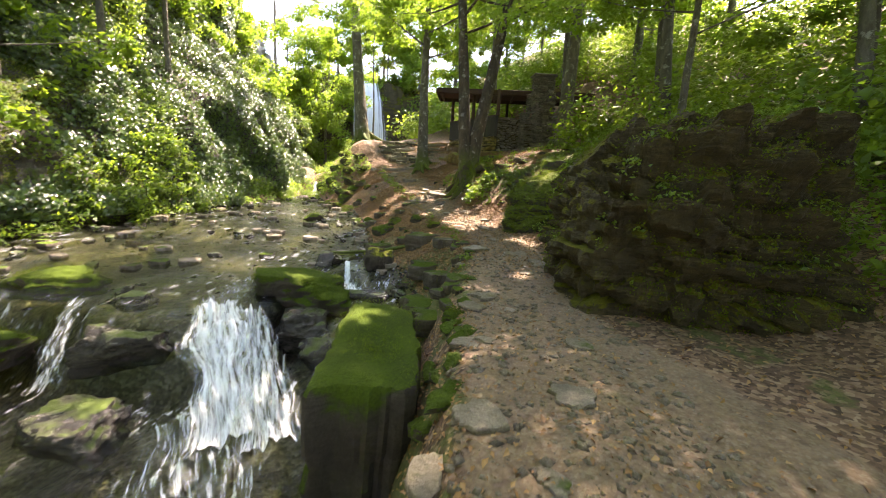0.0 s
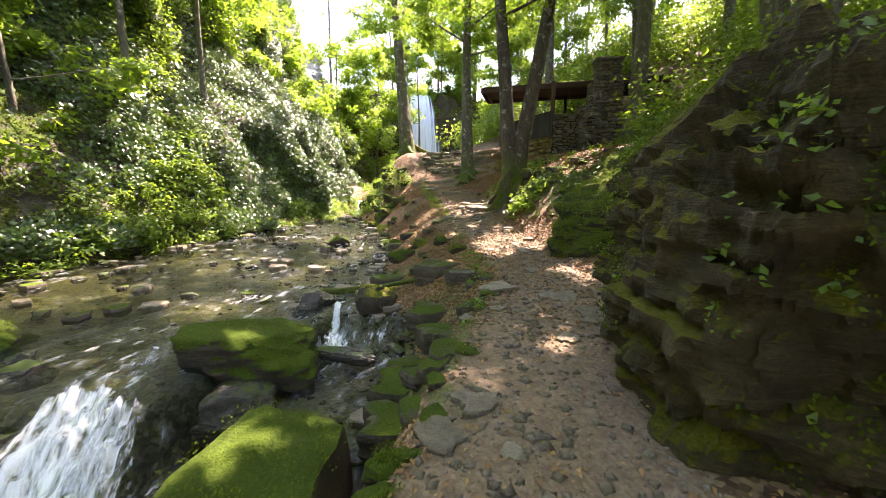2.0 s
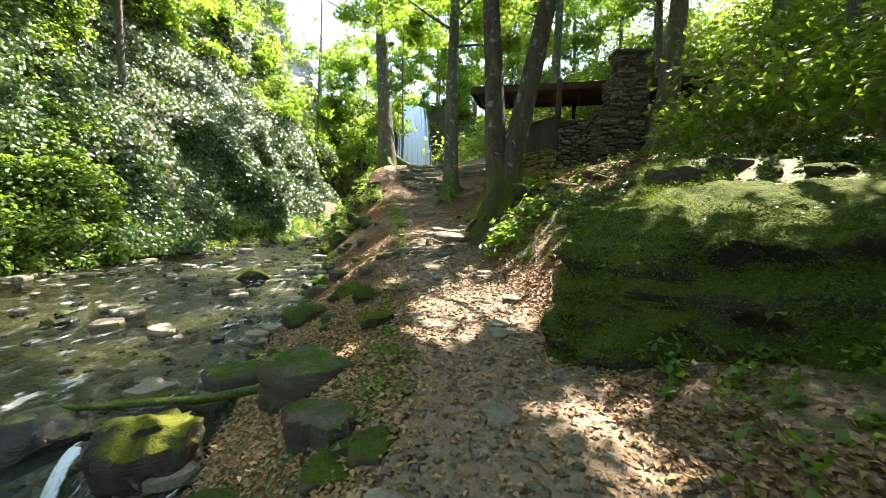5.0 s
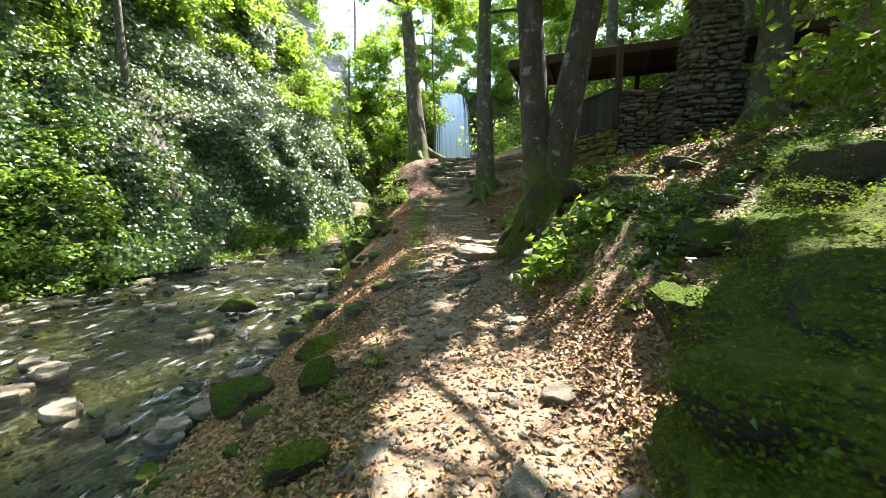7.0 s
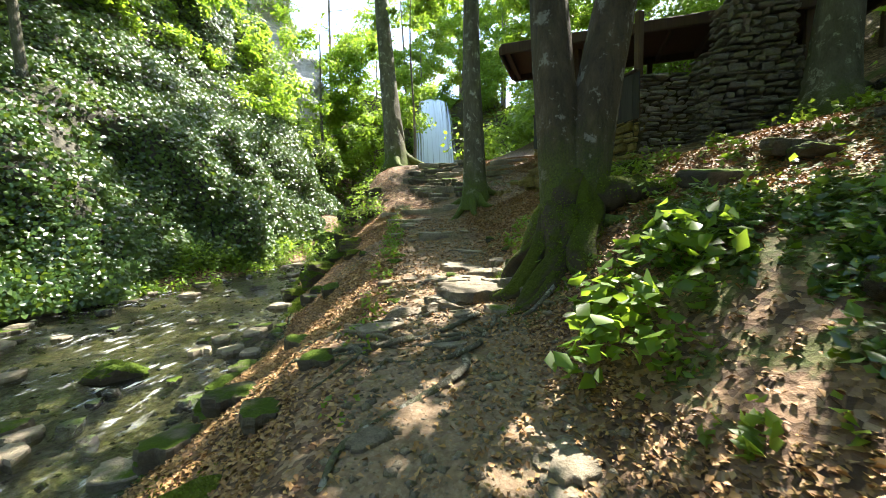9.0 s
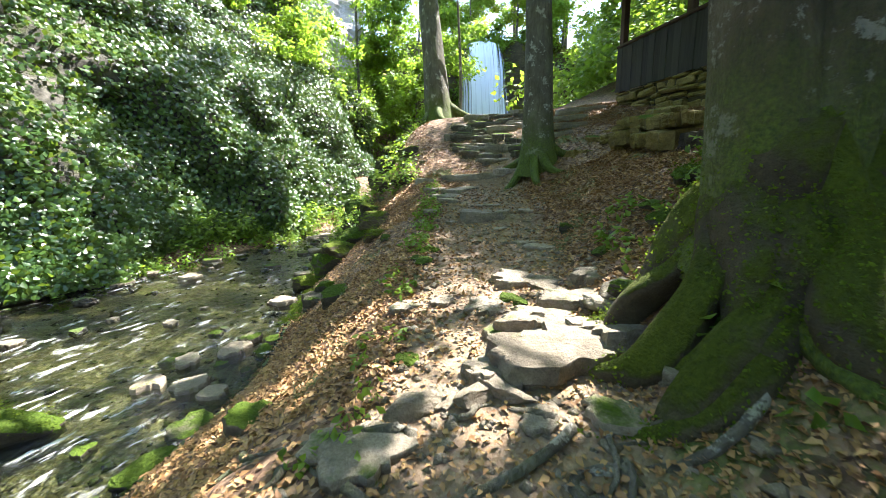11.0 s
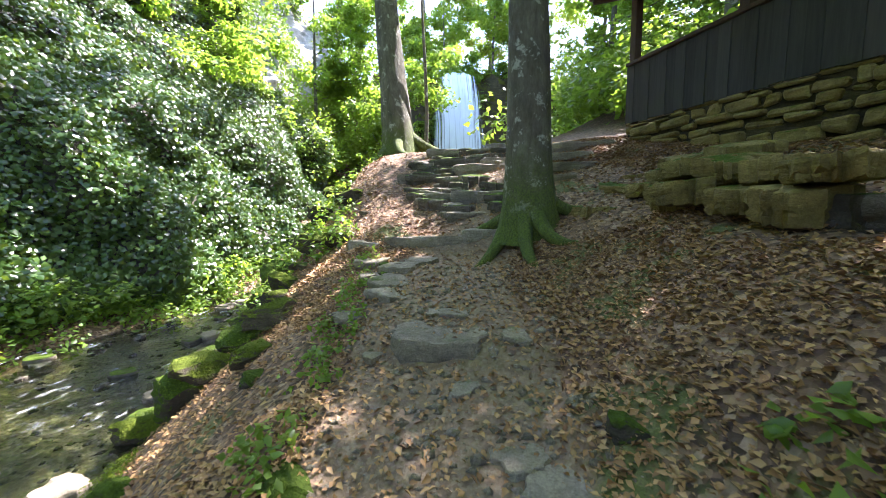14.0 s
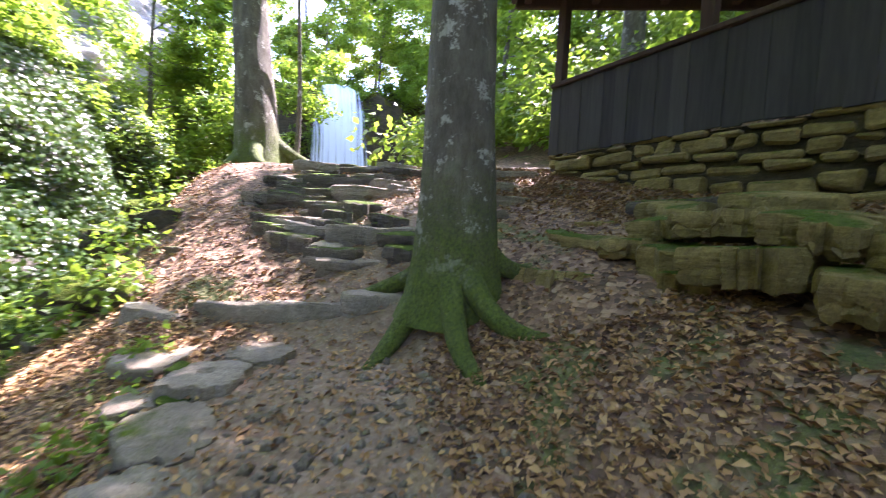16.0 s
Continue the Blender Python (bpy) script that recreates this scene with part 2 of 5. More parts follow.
def wood_material(name, dark, light, rough=0.8):
    m, nt, b = mat(name)
    tc = nt.nodes.new("ShaderNodeTexCoord")
    mp = nt.nodes.new("ShaderNodeMapping")
    mp.inputs["Scale"].default_value = (12, 12, 0.8)
    nt.links.new(tc.outputs["Object"], mp.inputs[0])
    n1 = noise_tex(nt, mp.outputs[0], 2.5, 6, 0.6)
    info = nt.nodes.new("ShaderNodeObjectInfo")
    v = maths(nt, "ADD", maths(nt, "MULTIPLY", n1, 0.7), maths(nt, "MULTIPLY", info.outputs["Random"], 0.35))
    nt.links.new(ramp(nt, v, [(0.25, dark), (0.85, light)]), b.inputs["Base Color"])
    b.inputs["Roughness"].default_value = rough
    bump(nt, b, n1, 0.4, 0.01)
    return m


M_BOARD = wood_material("weathered_board", (0.013, 0.011, 0.010), (0.052, 0.046, 0.040))
M_BEAM = wood_material("dark_brown_timber", (0.03, 0.016, 0.01), (0.09, 0.05, 0.03))
M_ROOF = wood_material("rusty_brown_roof", (0.025, 0.012, 0.008), (0.085, 0.042, 0.026))


def water_material(name, tint, rough, bumpy):
    m, nt, b = mat(name)
    pos = world_pos(nt)
    tr = nt.nodes.new("ShaderNodeBsdfTransparent")
    tr.inputs[0].default_value = (*tint, 1)
    gl = nt.nodes.new("ShaderNodeBsdfGlossy")
    gl.inputs["Roughness"].default_value = rough
    fr = node(nt, "ShaderNodeFresnel", IOR=1.5)
    n = maths(nt, "ADD", noise_tex(nt, pos, 7, 4, 0.6), maths(nt, "MULTIPLY", noise_tex(nt, pos, 24, 3), 0.4))
    bp = node(nt, "ShaderNodeBump", Strength=bumpy, Distance=0.10)
    nt.links.new(n, bp.inputs["Height"])
    nt.links.new(bp.outputs[0], gl.inputs["Normal"])
    nt.links.new(bp.outputs[0], fr.inputs["Normal"])
    ms = nt.nodes.new("ShaderNodeMixShader")
    nt.links.new(fr.outputs[0], ms.inputs[0])
    nt.links.new(tr.outputs[0], ms.inputs[1])
    nt.links.new(gl.outputs[0], ms.inputs[2])
    # white streaks in the colour: foam, and bright reflections painted on the ripples
    mp = nt.nodes.new("ShaderNodeMapping")
    mp.inputs["Scale"].default_value = (5.5, 2.0, 1.0)
    nt.links.new(pos, mp.inputs[0])
    foam_glint = maths(nt, "MULTIPLY", step_ramp(nt, noise_tex(nt, mp.outputs[0], 1.3, 6, 0.7), 0.55, 0.66), step_ramp(nt, noise_tex(nt, pos, 0.45, 3), 0.40, 0.56))
    b.inputs["Base Color"].default_value = (0.8, 0.83, 0.82, 1)
    b.inputs["Roughness"].default_value = 0.3
    ms2 = nt.nodes.new("ShaderNodeMixShader")
    nt.links.new(maths(nt, "MULTIPLY", foam_glint, 0.55), ms2.inputs[0])
    nt.links.new(ms.outputs[0], ms2.inputs[1])
    nt.links.new(b.outputs[0], ms2.inputs[2])
    nt.links.new(ms2.outputs[0], nt.nodes["Material Output"].inputs[0])
    return m


M_WATER = water_material("stream_water", (0.58, 0.62, 0.48), 0.06, 1.0)


def foam_material(name, scale, lo, hi):
    """White water: broken, see-through between the streaks."""
    m, nt, b = mat(name)
    tc = nt.nodes.new("ShaderNodeTexCoord")
    mp = nt.nodes.new("ShaderNodeMapping")
    mp.inputs["Scale"].default_value = scale
    nt.links.new(tc.outputs["UV"], mp.inputs[0])
    n = noise_tex(nt, mp.outputs[0], 2.0, 8, 0.72)
    a = nt.nodes.new("ShaderNodeAttribute")
    a.attribute_name = "thin"
    fac = step_ramp(nt, maths(nt, "SUBTRACT", n, a.outputs["Fac"]), lo, hi)
    b.inputs["Base Color"].default_value = (0.74, 0.80, 0.84, 1)
    b.inputs["Roughness"].default_value = 0.35
    nt.links.new(fac, b.inputs["Alpha"])
    bump(nt, b, n, 0.45, 0.04)
    return m


M_FOAM = foam_material("white_water", (4.6, 1.3, 4), 0.31, 0.60)
M_FALL = foam_material("falling_water", (2.6, 0.22, 1), 0.30, 0.52)

# ---- plan of the valley: stations along y ----
# y, left edge of the path, its height, right edge of the stream, left edge of the stream, hillside 3 m, 5.5 m and 10 m right of the path's edge
STATIONS = np.array([
    (-9, 0.2, -0.2, -0.8, -7.0, 0.0, 0.3, 2.0),
    (2, 0.15, 0.0, -0.5, -7.5, 0.0, 0.3, 2.2),
    (5, 0.35, 0.0, -0.5, -8.5, 0.1, 0.8, 2.8),
    (8, 0.72, 0.22, -0.6, -10.5, 0.5, 1.3, 3.2),
    (9.3, 0.5, 0.26, -1.5, -10.5, 0.65, 1.5, 3.3),
    (11, 0.05, 0.33, -2.1, -10.3, 0.9, 1.8, 3.4),
    (14, -0.8, 0.60, -2.9, -9.6, 1.75, 2.5, 3.6),
    (17, -1.7, 1.02, -3.9, -9.3, 2.2, 2.9, 3.7),
    (19.3, -2.4, 1.38, -5.4, -9.0, 2.1, 2.85, 3.7),
    (20.7, -2.95, 1.66, -6.2, -8.8, 2.3, 2.95, 3.85),
    (21.5, -3.3, 1.95, -6.7, -8.6, 2.5, 3.05, 4.0),
    (23, -4.0, 2.75, -7.4, -8.5, 2.95, 3.25, 4.1),
    (25, -5.0, 3.65, -7.9, -8.6, 3.65, 3.7, 4.4),
    (33, -7.0, 4.3, -9.0, -9.6, 4.3, 5.0, 7.0)])


def station(y, k):
    """A smooth value along the valley."""
    y = np.asarray(y, float)
    v = sum(np.interp(y + d, STATIONS[:, 0], STATIONS[:, k]) for d in (-0.6, 0.0, 0.6))
    return v / 3


def smooth(a, b, x):
    t = np.clip((x - a) / (b - a), 0, 1)
    return t * t * (3 - 2 * t)


def waves(x, y, f, seed):
    """Cheap layered noise, about -1 to 1."""
    r = np.random.RandomState(seed)
    v = 0
    for k in range(9):
        a, p, g = r.uniform(0, 6.28), r.uniform(0, 6.28), f * r.uniform(0.6, 1.9)
        v = v + np.sin(g * (x * math.cos(a) + y * math.sin(a)) + p + 0.9 * np.sin(g * 0.6 * (y * math.cos(a) - x * math.sin(a)) + p * 2))
    return v / 4.0


def water_level(x, y):
    x, y = np.asarray(x, float), np.asarray(y, float)
    up = np.interp(y, [5, 9, 14, 20, 25], [-0.52, -0.46, -0.18, 0.02, 0.1])
    lip = 5.6 + 3.25 * smooth(-3.0, -2.0, x) + 0.25 * np.sin(x * 1.7)
    low = -1.45 + 0.55 * smooth(4.9, 6.3, y) * smooth(-2.6, -1.6, x)
    k = smooth(-0.75, 0.12, y - lip)
    return low + (up - low) * k


def height(x, y):
    """The lie of the ground."""
    x, y = np.asarray(x, float), np.asarray(y, float)
    xe, zp, xs, xl = (station(y, k) for k in (1, 2, 3, 4))
    zw = water_level(x, y)
    d = x - xe
    # path and hillside to its right
    r1, r2, r3 = (station(y, k) for k in (5, 6, 7))
    z = zp + (r1 - zp) * smooth(1.3, 3.2, d)
    z = z + (r2 - r1) * smooth(2.6, 6.0, d) + (r3 - r2) * smooth(5.0, 10.5, d) + 14 * (1 - np.exp(-np.maximum(d - 9.0, 0) * 0.045))
    z = z + 0.05 * waves(x, y, 1.1, 3) * smooth(1.2, 2.5, d) + 0.018 * waves(x, y, 4.5, 4)
    # trodden terraces behind the two lowest steps
    z = z + (0.10 * smooth(18.72, 18.9, y) * smooth(20.6, 19.4, y) - 0.10 * smooth(20.4, 21.1, y) * smooth(21.45, 21.25, y)) * smooth(-0.1, 0.2, d) * smooth(2.2, 1.5, d)
    # bank down to the stream
    t = np.clip((xe - x) / np.maximum(xe - xs, 0.3), 0, 1.15)
    bank = z + (zw - 0.1 - z) * (0.35 * t + 0.65 * smooth(0.1, 1.1, t)) + 0.06 * waves(x, y, 2.3, 5) * smooth(0, 0.3, t)
    z = np.where(x < xe, bank, z)
    # bed
    bed = zw - 0.16 - 0.35 * smooth(5.6, 4.4, y) + 0.07 * waves(x, y, 1.6, 6) + 0.04 * waves(x, y, 5, 7)
    kb = smooth(0.25, -0.25, x - xs)
    z = z + (bed - z) * kb
    # far bank, then the hill behind the cliff
    e = xl - x
    z = z + smooth(-0.2, 1.3, e) * (0.55 + 0.15 * waves(x, y, 1.3, 8)) + np.minimum(np.maximum(e - 3.2, 0) * 1.9, 9.0 - 4.0 * smooth(26, 32, y) + 0.02 * np.maximum(e, 0)) * smooth(2.8, 5, e)
    # head of the valley behind the cascade
    z = z + smooth(25.6, 28.5, y) * smooth(-7.2, -8.4, x) * 1.6 + smooth(44, 58, y) * 7
    return z


def trodden(x, y):
    """How far the ground is worn bare by feet."""
    d = x - station(y, 1) - 1.1 * smooth(20.5, 22.0, y)
    w = 1.5 + 0.9 * smooth(5, 2, y)
    return smooth(-0.15, 0.25, d) * smooth(w + 0.3, w - 0.2, d)


def make(name, verts, faces, material, parent=None, smooth_faces=True, uvs=None):
    me = bpy.data.meshes.new(name)
    me.from_pydata([tuple(v) for v in verts], [], [tuple(f) for f in faces])
    if smooth_faces:
        me.polygons.foreach_set("use_smooth", [True] * len(me.polygons))
    me.materials.append(material)
    ob = new(name, me)
    if parent:
        ob.parent = parent
    return ob


def quick(name, co, quads, material, parent=None, smooth_faces=False):
    """A mesh from numpy arrays of corners and four-sided faces."""
    co, quads = np.asarray(co, np.float32), np.asarray(quads, np.int32)
    me = bpy.data.meshes.new(name)
    k = quads.shape[1]
    me.vertices.add(len(co)), me.loops.add(quads.size), me.polygons.add(len(quads))
    me.vertices.foreach_set("co", co.ravel())
    me.loops.foreach_set("vertex_index", quads.ravel())
    me.polygons.foreach_set("loop_start", np.arange(0, quads.size, k, dtype=np.int32))
    if smooth_faces:
        me.polygons.foreach_set("use_smooth", np.ones(len(quads), bool))
    me.update(calc_edges=True)
    me.materials.append(material)
    ob = new(name, me)
    if parent:
        ob.parent = parent
    return ob


def grid_faces(nu, nv):
    i = np.arange(nu - 1)[:, None] * nv + np.arange(nv - 1)[None, :]
    return np.stack([i, i + nv, i + nv + 1, i + 1], -1).reshape(-1, 4)


def attribute(ob, name, values):
    a = ob.data.attributes.new(name, "FLOAT", "POINT")
    a.data.foreach_set("value", np.asarray(values, np.float32).ravel())


# ---- ground ----
gx = np.concatenate([np.linspace(-90, -18, 25)[:-1], np.arange(-18, -11, 0.3), np.arange(-11, 5, 0.1), np.arange(5, 12, 0.25), np.linspace(12, 90, 30)])
gy = np.concatenate([np.linspace(-80, -9, 24)[:-1], np.arange(-9, 0, 0.25), np.arange(0, 26, 0.1), np.arange(26, 34, 0.25), np.linspace(34, 110, 30)])
X, Y = np.meshgrid(gx, gy, indexing="ij")
Z = height(X, Y)
ground = quick("ground", np.stack([X, Y, Z], -1).reshape(-1, 3), grid_faces(len(gx), len(gy)), M_GROUND, None, True)
tagged(ground, "brown forest floor of soil, dead leaves and moss", "ground", kind="structure")
XE = station(Y, 1)
attribute(ground, "trodden", trodden(X, Y))
attribute(ground, "wet", smooth(0.15, -0.15, X - station(Y, 3)) * smooth(-0.4, 0.2, X - station(Y, 4)) * (Y < 27))
attribute(ground, "mossy", smooth(2.0, 3.2, X - XE) * smooth(7, 9, Y) * smooth(18, 16, Y) + smooth(0.5, -0.5, X - XE) * smooth(13, 10, Y))

# ---- stream ----
wx, wy = np.arange(-11.5, 0.4, 0.07), np.arange(-9, 26.2, 0.07)
X, Y = np.meshgrid(wx, wy, indexing="ij")
Z = water_level(X, Y) + 0.012 * waves(X, Y, 5, 11) + 0.006 * waves(X, Y, 14, 12)
quads = grid_faces(len(wx), len(wy))
co = np.stack([X, Y, Z], -1).reshape(-1, 3)
mid = co[quads].mean(1)
keep = (height(mid[:, 0], mid[:, 1]) < mid[:, 2] + 0.05) & (mid[:, 0] < station(mid[:, 1], 3) + 0.5) & (mid[:, 0] > station(mid[:, 1], 4) - 0.8)
water = quick("water", co, quads[keep], M_WATER, None, True)
tagged(water, "clear shallow brown-green stream water with ripples", "stream", kind="structure")

rng = np.random.RandomState(7)


def white_water(name, top, bottom, width0, width1, bulge, n=70, m=40, thin=0.1, label="", parent=None, material=None, ragged=0.16):
    """A sheet of falling water from one lip to a foot."""
    top, bottom = np.array(top, float), np.array(bottom, float)
    run = bottom - top
    side = np.array([-run[1], run[0], 0.0])
    side = side / max(np.linalg.norm(side), 1e-6)
    u, v = np.meshgrid(np.linspace(0, 1, n), np.linspace(-1, 1, m), indexing="ij")
    w = width0 + (width1 - width0) * u
    p = top + run * np.stack([u ** 0.75, u ** 0.75, u ** 1.5], -1) + side * (v * w / 2)[..., None]
    rag = waves(u * 5, v * 0 + top[0], 2.2, 23)
    p += side * (ragged * rag * np.sign(v) * np.abs(v) * w)[..., None]
    k = min(1.0, width1) ** 2
    p[..., 2] += bulge * np.cos(v * 1.5) + k * (0.06 * waves(u * 4, v * 3, 3, 21) + 0.05 * waves(u * 7, v * 7, 4, 22))
    ob = quick(name, p.reshape(-1, 3), grid_faces(n, m), material or M_FOAM, parent, True)
    uv = ob.data.uv_layers.new(name="uv")
    idx = np.empty(len(ob.data.loops), np.int32)
    ob.data.loops.foreach_get("vertex_index", idx)
    flat = np.stack([v.ravel() * w.ravel(), u.ravel() * 2], -1)[idx]
    uv.data.foreach_set("uv", flat.astype(np.float32).ravel())
    attribute(ob, "thin", thin + 0.5 * np.abs(v) ** 3 + 0.15 * (u < 0.06))
    if not parent:
        tagged(ob, label, "waterfall")
    return ob


white_water("waterfall", (-3.35, 5.75, -0.46), (-2.1, 3.75, -1.34), 0.75, 1.3, 0.12, thin=-0.01, label="foaming white cascade dropping between mossy stream boulders")
white_water("waterfall", (-2.75, 5.65, -0.52), (-1.65, 3.7, -1.36), 0.5, 1.1, 0.16, thin=0.04, label="foaming side tongue of the white cascade")
white_water("foam", (-3.0, 4.5, -1.36), (-1.3, 2.0, -1.40), 1.6, 2.4, 0.06, thin=0.12, label="churned white foam on the lower pool")
white_water("waterfall", (-5.3, 5.75, -0.46), (-5.0, 4.7, -1.32), 0.3, 0.5, 0.06, thin=0.1, label="narrow white cascade beside a dark wet boulder")
white_water("rapid", (-3.4, 7.2, -0.43), (-3.3, 5.9, -0.44), 0.7, 1.1, 0.02, thin=0.16, label="streaks of foam running towards the cascade")
white_water("waterfall", (-2.12, 8.98, -0.42), (-2.02, 8.55, -0.86), 0.14, 0.24, 0.03, thin=-0.1, label="thin spout of water between two dark rocks")
white_water("splash_pool", (-2.05, 8.75, -0.83), (-1.75, 7.95, -0.86), 0.5, 0.75, 0.02, thin=-0.02, label="patch of white foam under a small spout")
white_water("waterfall", (-7.9, 25.3, 0.85), (-7.6, 24.2, 0.16), 0.6, 1.1, 0.05, thin=0.05, label="small white cascade below an ivy-covered cliff")

# ---- cliff ----


def cliff_x(y, z):
    """Where the rock face stands at a height."""
    base = station(y, 4) - 1.3 - 0.45 * smooth(8, 20, -y + 30)
    lean = 0.34 * np.maximum(z - 0.5, 0) + 0.16 * np.clip(z - 4.0, 0, 3.5) ** 1.3
    lean = lean * (1 - 0.75 * smooth(19.5, 22.0, y) * smooth(6.5, 4.0, z))
    bulge = 1.3 * smooth(20.5, 17.5, y) * smooth(5.0, 2.6, z) * smooth(4, 8, y)
    lump = 0.95 * waves(y, z * 1.3, 0.55, 31) + 0.42 * waves(y, z, 1.7, 32) + 0.09 * waves(y, z * 2.5, 5.0, 33)
    turn = 1.25 * np.maximum(y - 30.5, 0) ** 1.2
    return base + bulge - lean + lump * smooth(-0.6, 1.2, z) * 0.8 - turn


cy, cz = np.arange(-12, 37, 0.16), np.arange(-0.8, 13.0, 0.16)
Y, Z = np.meshgrid(cy, cz, indexing="ij")
X = cliff_x(Y, Z)
cliff = quick("cliff", np.stack([X, Y, Z], -1).reshape(-1, 3), grid_faces(len(cy), len(cz)), M_CLIFF, None, True)
tagged(cliff, "tall grey rock face overgrown with ivy and bushes", "cliff", kind="structure")

# ---- leaves ----


def leaf_mesh(name, pos, normal, size, material, parent=None, width=0.62, fold=0.18):
    """Many leaves in one mesh: each a pointed blade of two folded halves."""
    n = len(pos)
    r = np.random.RandomState(len(name) + n)
    nr = normal / np.maximum(np.linalg.norm(normal, axis=1, keepdims=True), 1e-6)
    ax = r.normal(size=(n, 3))
    ax -= nr * (ax * nr).sum(1, keepdims=True)
    ax /= np.maximum(np.linalg.norm(ax, axis=1, keepdims=True), 1e-6)
    bx = np.cross(nr, ax)
    s = size[:, None]
    base, tip = pos - ax * s * 0.5, pos + ax * s * 0.5 - nr * s * 0.1
    l1, r1 = pos + (-ax * 0.12 + bx * width / 2) * s - nr * s * fold, pos + (-ax * 0.12 - bx * width / 2) * s - nr * s * fold
    co = np.stack([base, r1, tip, l1], 1).reshape(-1, 3)
    i = np.arange(n) * 4
    tri = np.stack([np.stack([i, i + 1, i + 2], -1), np.stack([i, i + 2, i + 3], -1)], 1).reshape(-1, 3)
    return quick(name, co, tri, material, parent)


def cloud(r, centres, radii, counts, flat=0.6):
    """Points scattered in clumps, most near the clumps' shells."""
    c = np.repeat(centres, counts, axis=0)
    rad = np.repeat(radii, counts)
    d = r.normal(size=c.shape)
    d /= np.linalg.norm(d, axis=1, keepdims=True)
    k = r.uniform(0.15, 1, len(c)) ** 0.5
    p = c + d * (rad * k)[:, None] * np.array([1, 1, flat])
    nrm = d * 0.5 + np.array([0, 0, 0.8]) + r.normal(size=c.shape) * 0.45
    return p, nrm


# ---- ivy and bushes on the cliff ----
r = np.random.RandomState(41)
n = 190000
y = r.uniform(-6, 34, n)
z = 12.6 * r.uniform(0, 1, n) ** 1.25
cover = waves(y, z * 1.2, 0.9, 42) + 0.5 * waves(y, z, 2.6, 43)
curtain = smooth(19, 21.5, y) * smooth(6, 4.5, z)
ok = (cover + 1.2 * curtain + 0.35 * smooth(3, 6, z) - 0.4 * smooth(16, 11, y) > -0.42 - 0.5 * (r.uniform(size=n) < 0.3))
y, z, cover, curtain = y[ok], z[ok], cover[ok], curtain[ok]
x = cliff_x(y, z) + r.uniform(0.02, 0.22, len(y)) + 0.25 * np.maximum(cover, 0)
pos = np.stack([x, y, z], -1)
nrm = np.stack([np.ones(len(y)), -0.35 + 0 * y, 0.45 + 0 * y], -1) + r.normal(size=pos.shape) * 0.4
ivy = leaf_mesh("ivy", pos, nrm, 0.10 + 0.06 * r.uniform(size=len(y)), M_IVY, None, 0.85)
tagged(ivy, "dark glossy ivy hanging over the rock face", "ivy", kind="stuff")

m = 1900
y, z = r.uniform(-4, 34, m), 12.8 * r.uniform(0, 1, m) ** 1.3
c = np.stack([cliff_x(y, z) + 0.25, y, z], -1)
sel = (waves(y, z, 0.6, 44) > -0.15 + 1.3 * smooth(16, 12, y) * smooth(1.2, 2.6, z)) & ~((y > 16.5) & (y < 29) & (z < 6.5) & (z > 0.8))
c = c[sel]
pos, nrm = cloud(r, c, r.uniform(0.25, 0.75, len(c)), r.randint(50, 120, len(c)), 0.8)
bushes = leaf_mesh("cliff_shrubs", pos, nrm, r.uniform(0.09, 0.19, len(pos)), M_BUSH)
tagged(bushes, "light green shrubs and creepers growing on the cliff", "shrubs", kind="stuff")

# creepers and moss on the shaded stretch of the face, their dull colour carrying its shade
n = 100000
y, z = r.uniform(-4, 15, n), 0.3 + 10 * r.uniform(0, 1, n)
ok = waves(y, z, 1.5, 47) + 0.4 * waves(y, z, 4.0, 48) > -0.25
y, z = y[ok], z[ok]
pos = np.stack([cliff_x(y, z) + r.uniform(0.0, 0.12, len(y)), y, z], -1)
nrm = np.array([1.0, -0.3, 0.4]) + r.normal(size=pos.shape) * 0.5
tagged(leaf_mesh("cliff_moss", pos, nrm, r.uniform(0.03, 0.09, len(y)), M_SHADED_CREEPER), "olive moss and brownish creepers clinging to rock, shade put into their colour", "moss", kind="stuff")

# ---- rock face high above the valley, sun glare put into its pale colour ----
u, v = np.meshgrid(np.linspace(0, 1, 150), np.linspace(0, 1, 130), indexing="ij")
hx = -17.0 + 3.0 * u - 9.0 * v + 1.0 * waves(u * 20, v * 20, 0.5, 91) + 0.5 * waves(u * 20, v * 20, 1.6, 92) + 0.22 * waves(u * 20, v * 30, 4.5, 95) + 0.1 * waves(u * 20, v * 20, 11.0, 96)
hy = 29.0 + 16.5 * u + 0.8 * waves(u * 20, v * 24, 0.7, 93)
hz = 2.0 + 20.0 * v
high = quick("cliff", np.stack([hx, hy, hz], -1).reshape(-1, 3), grid_faces(150, 130)[:, ::-1], M_SUNLIT_CLIFF, None, True)
tagged(high, "sunlit rock face high above the waterfall, coloured pale for the sun's glare", "cliff", kind="structure")
i = r.choice(150 * 130, 60000)
p0 = np.stack([hx, hy, hz], -1).reshape(-1, 3)[i]
ok = waves(p0[:, 1], p0[:, 2], 0.5, 94) + 0.4 * waves(p0[:, 1], p0[:, 2], 2.0, 97) > 0.0
pos = p0[ok] + r.normal(size=(int(ok.sum()), 3)) * 0.3
nrm = np.array([0.8, -0.4, 0.5]) + r.normal(size=pos.shape) * 0.4
tagged(leaf_mesh("cliff_shrubs", pos, nrm, r.uniform(0.15, 0.32, len(pos)), M_CANOPY), "light green shrubs in the cracks of the pale rock face", "shrubs", kind="stuff")

# ---- rocks ----


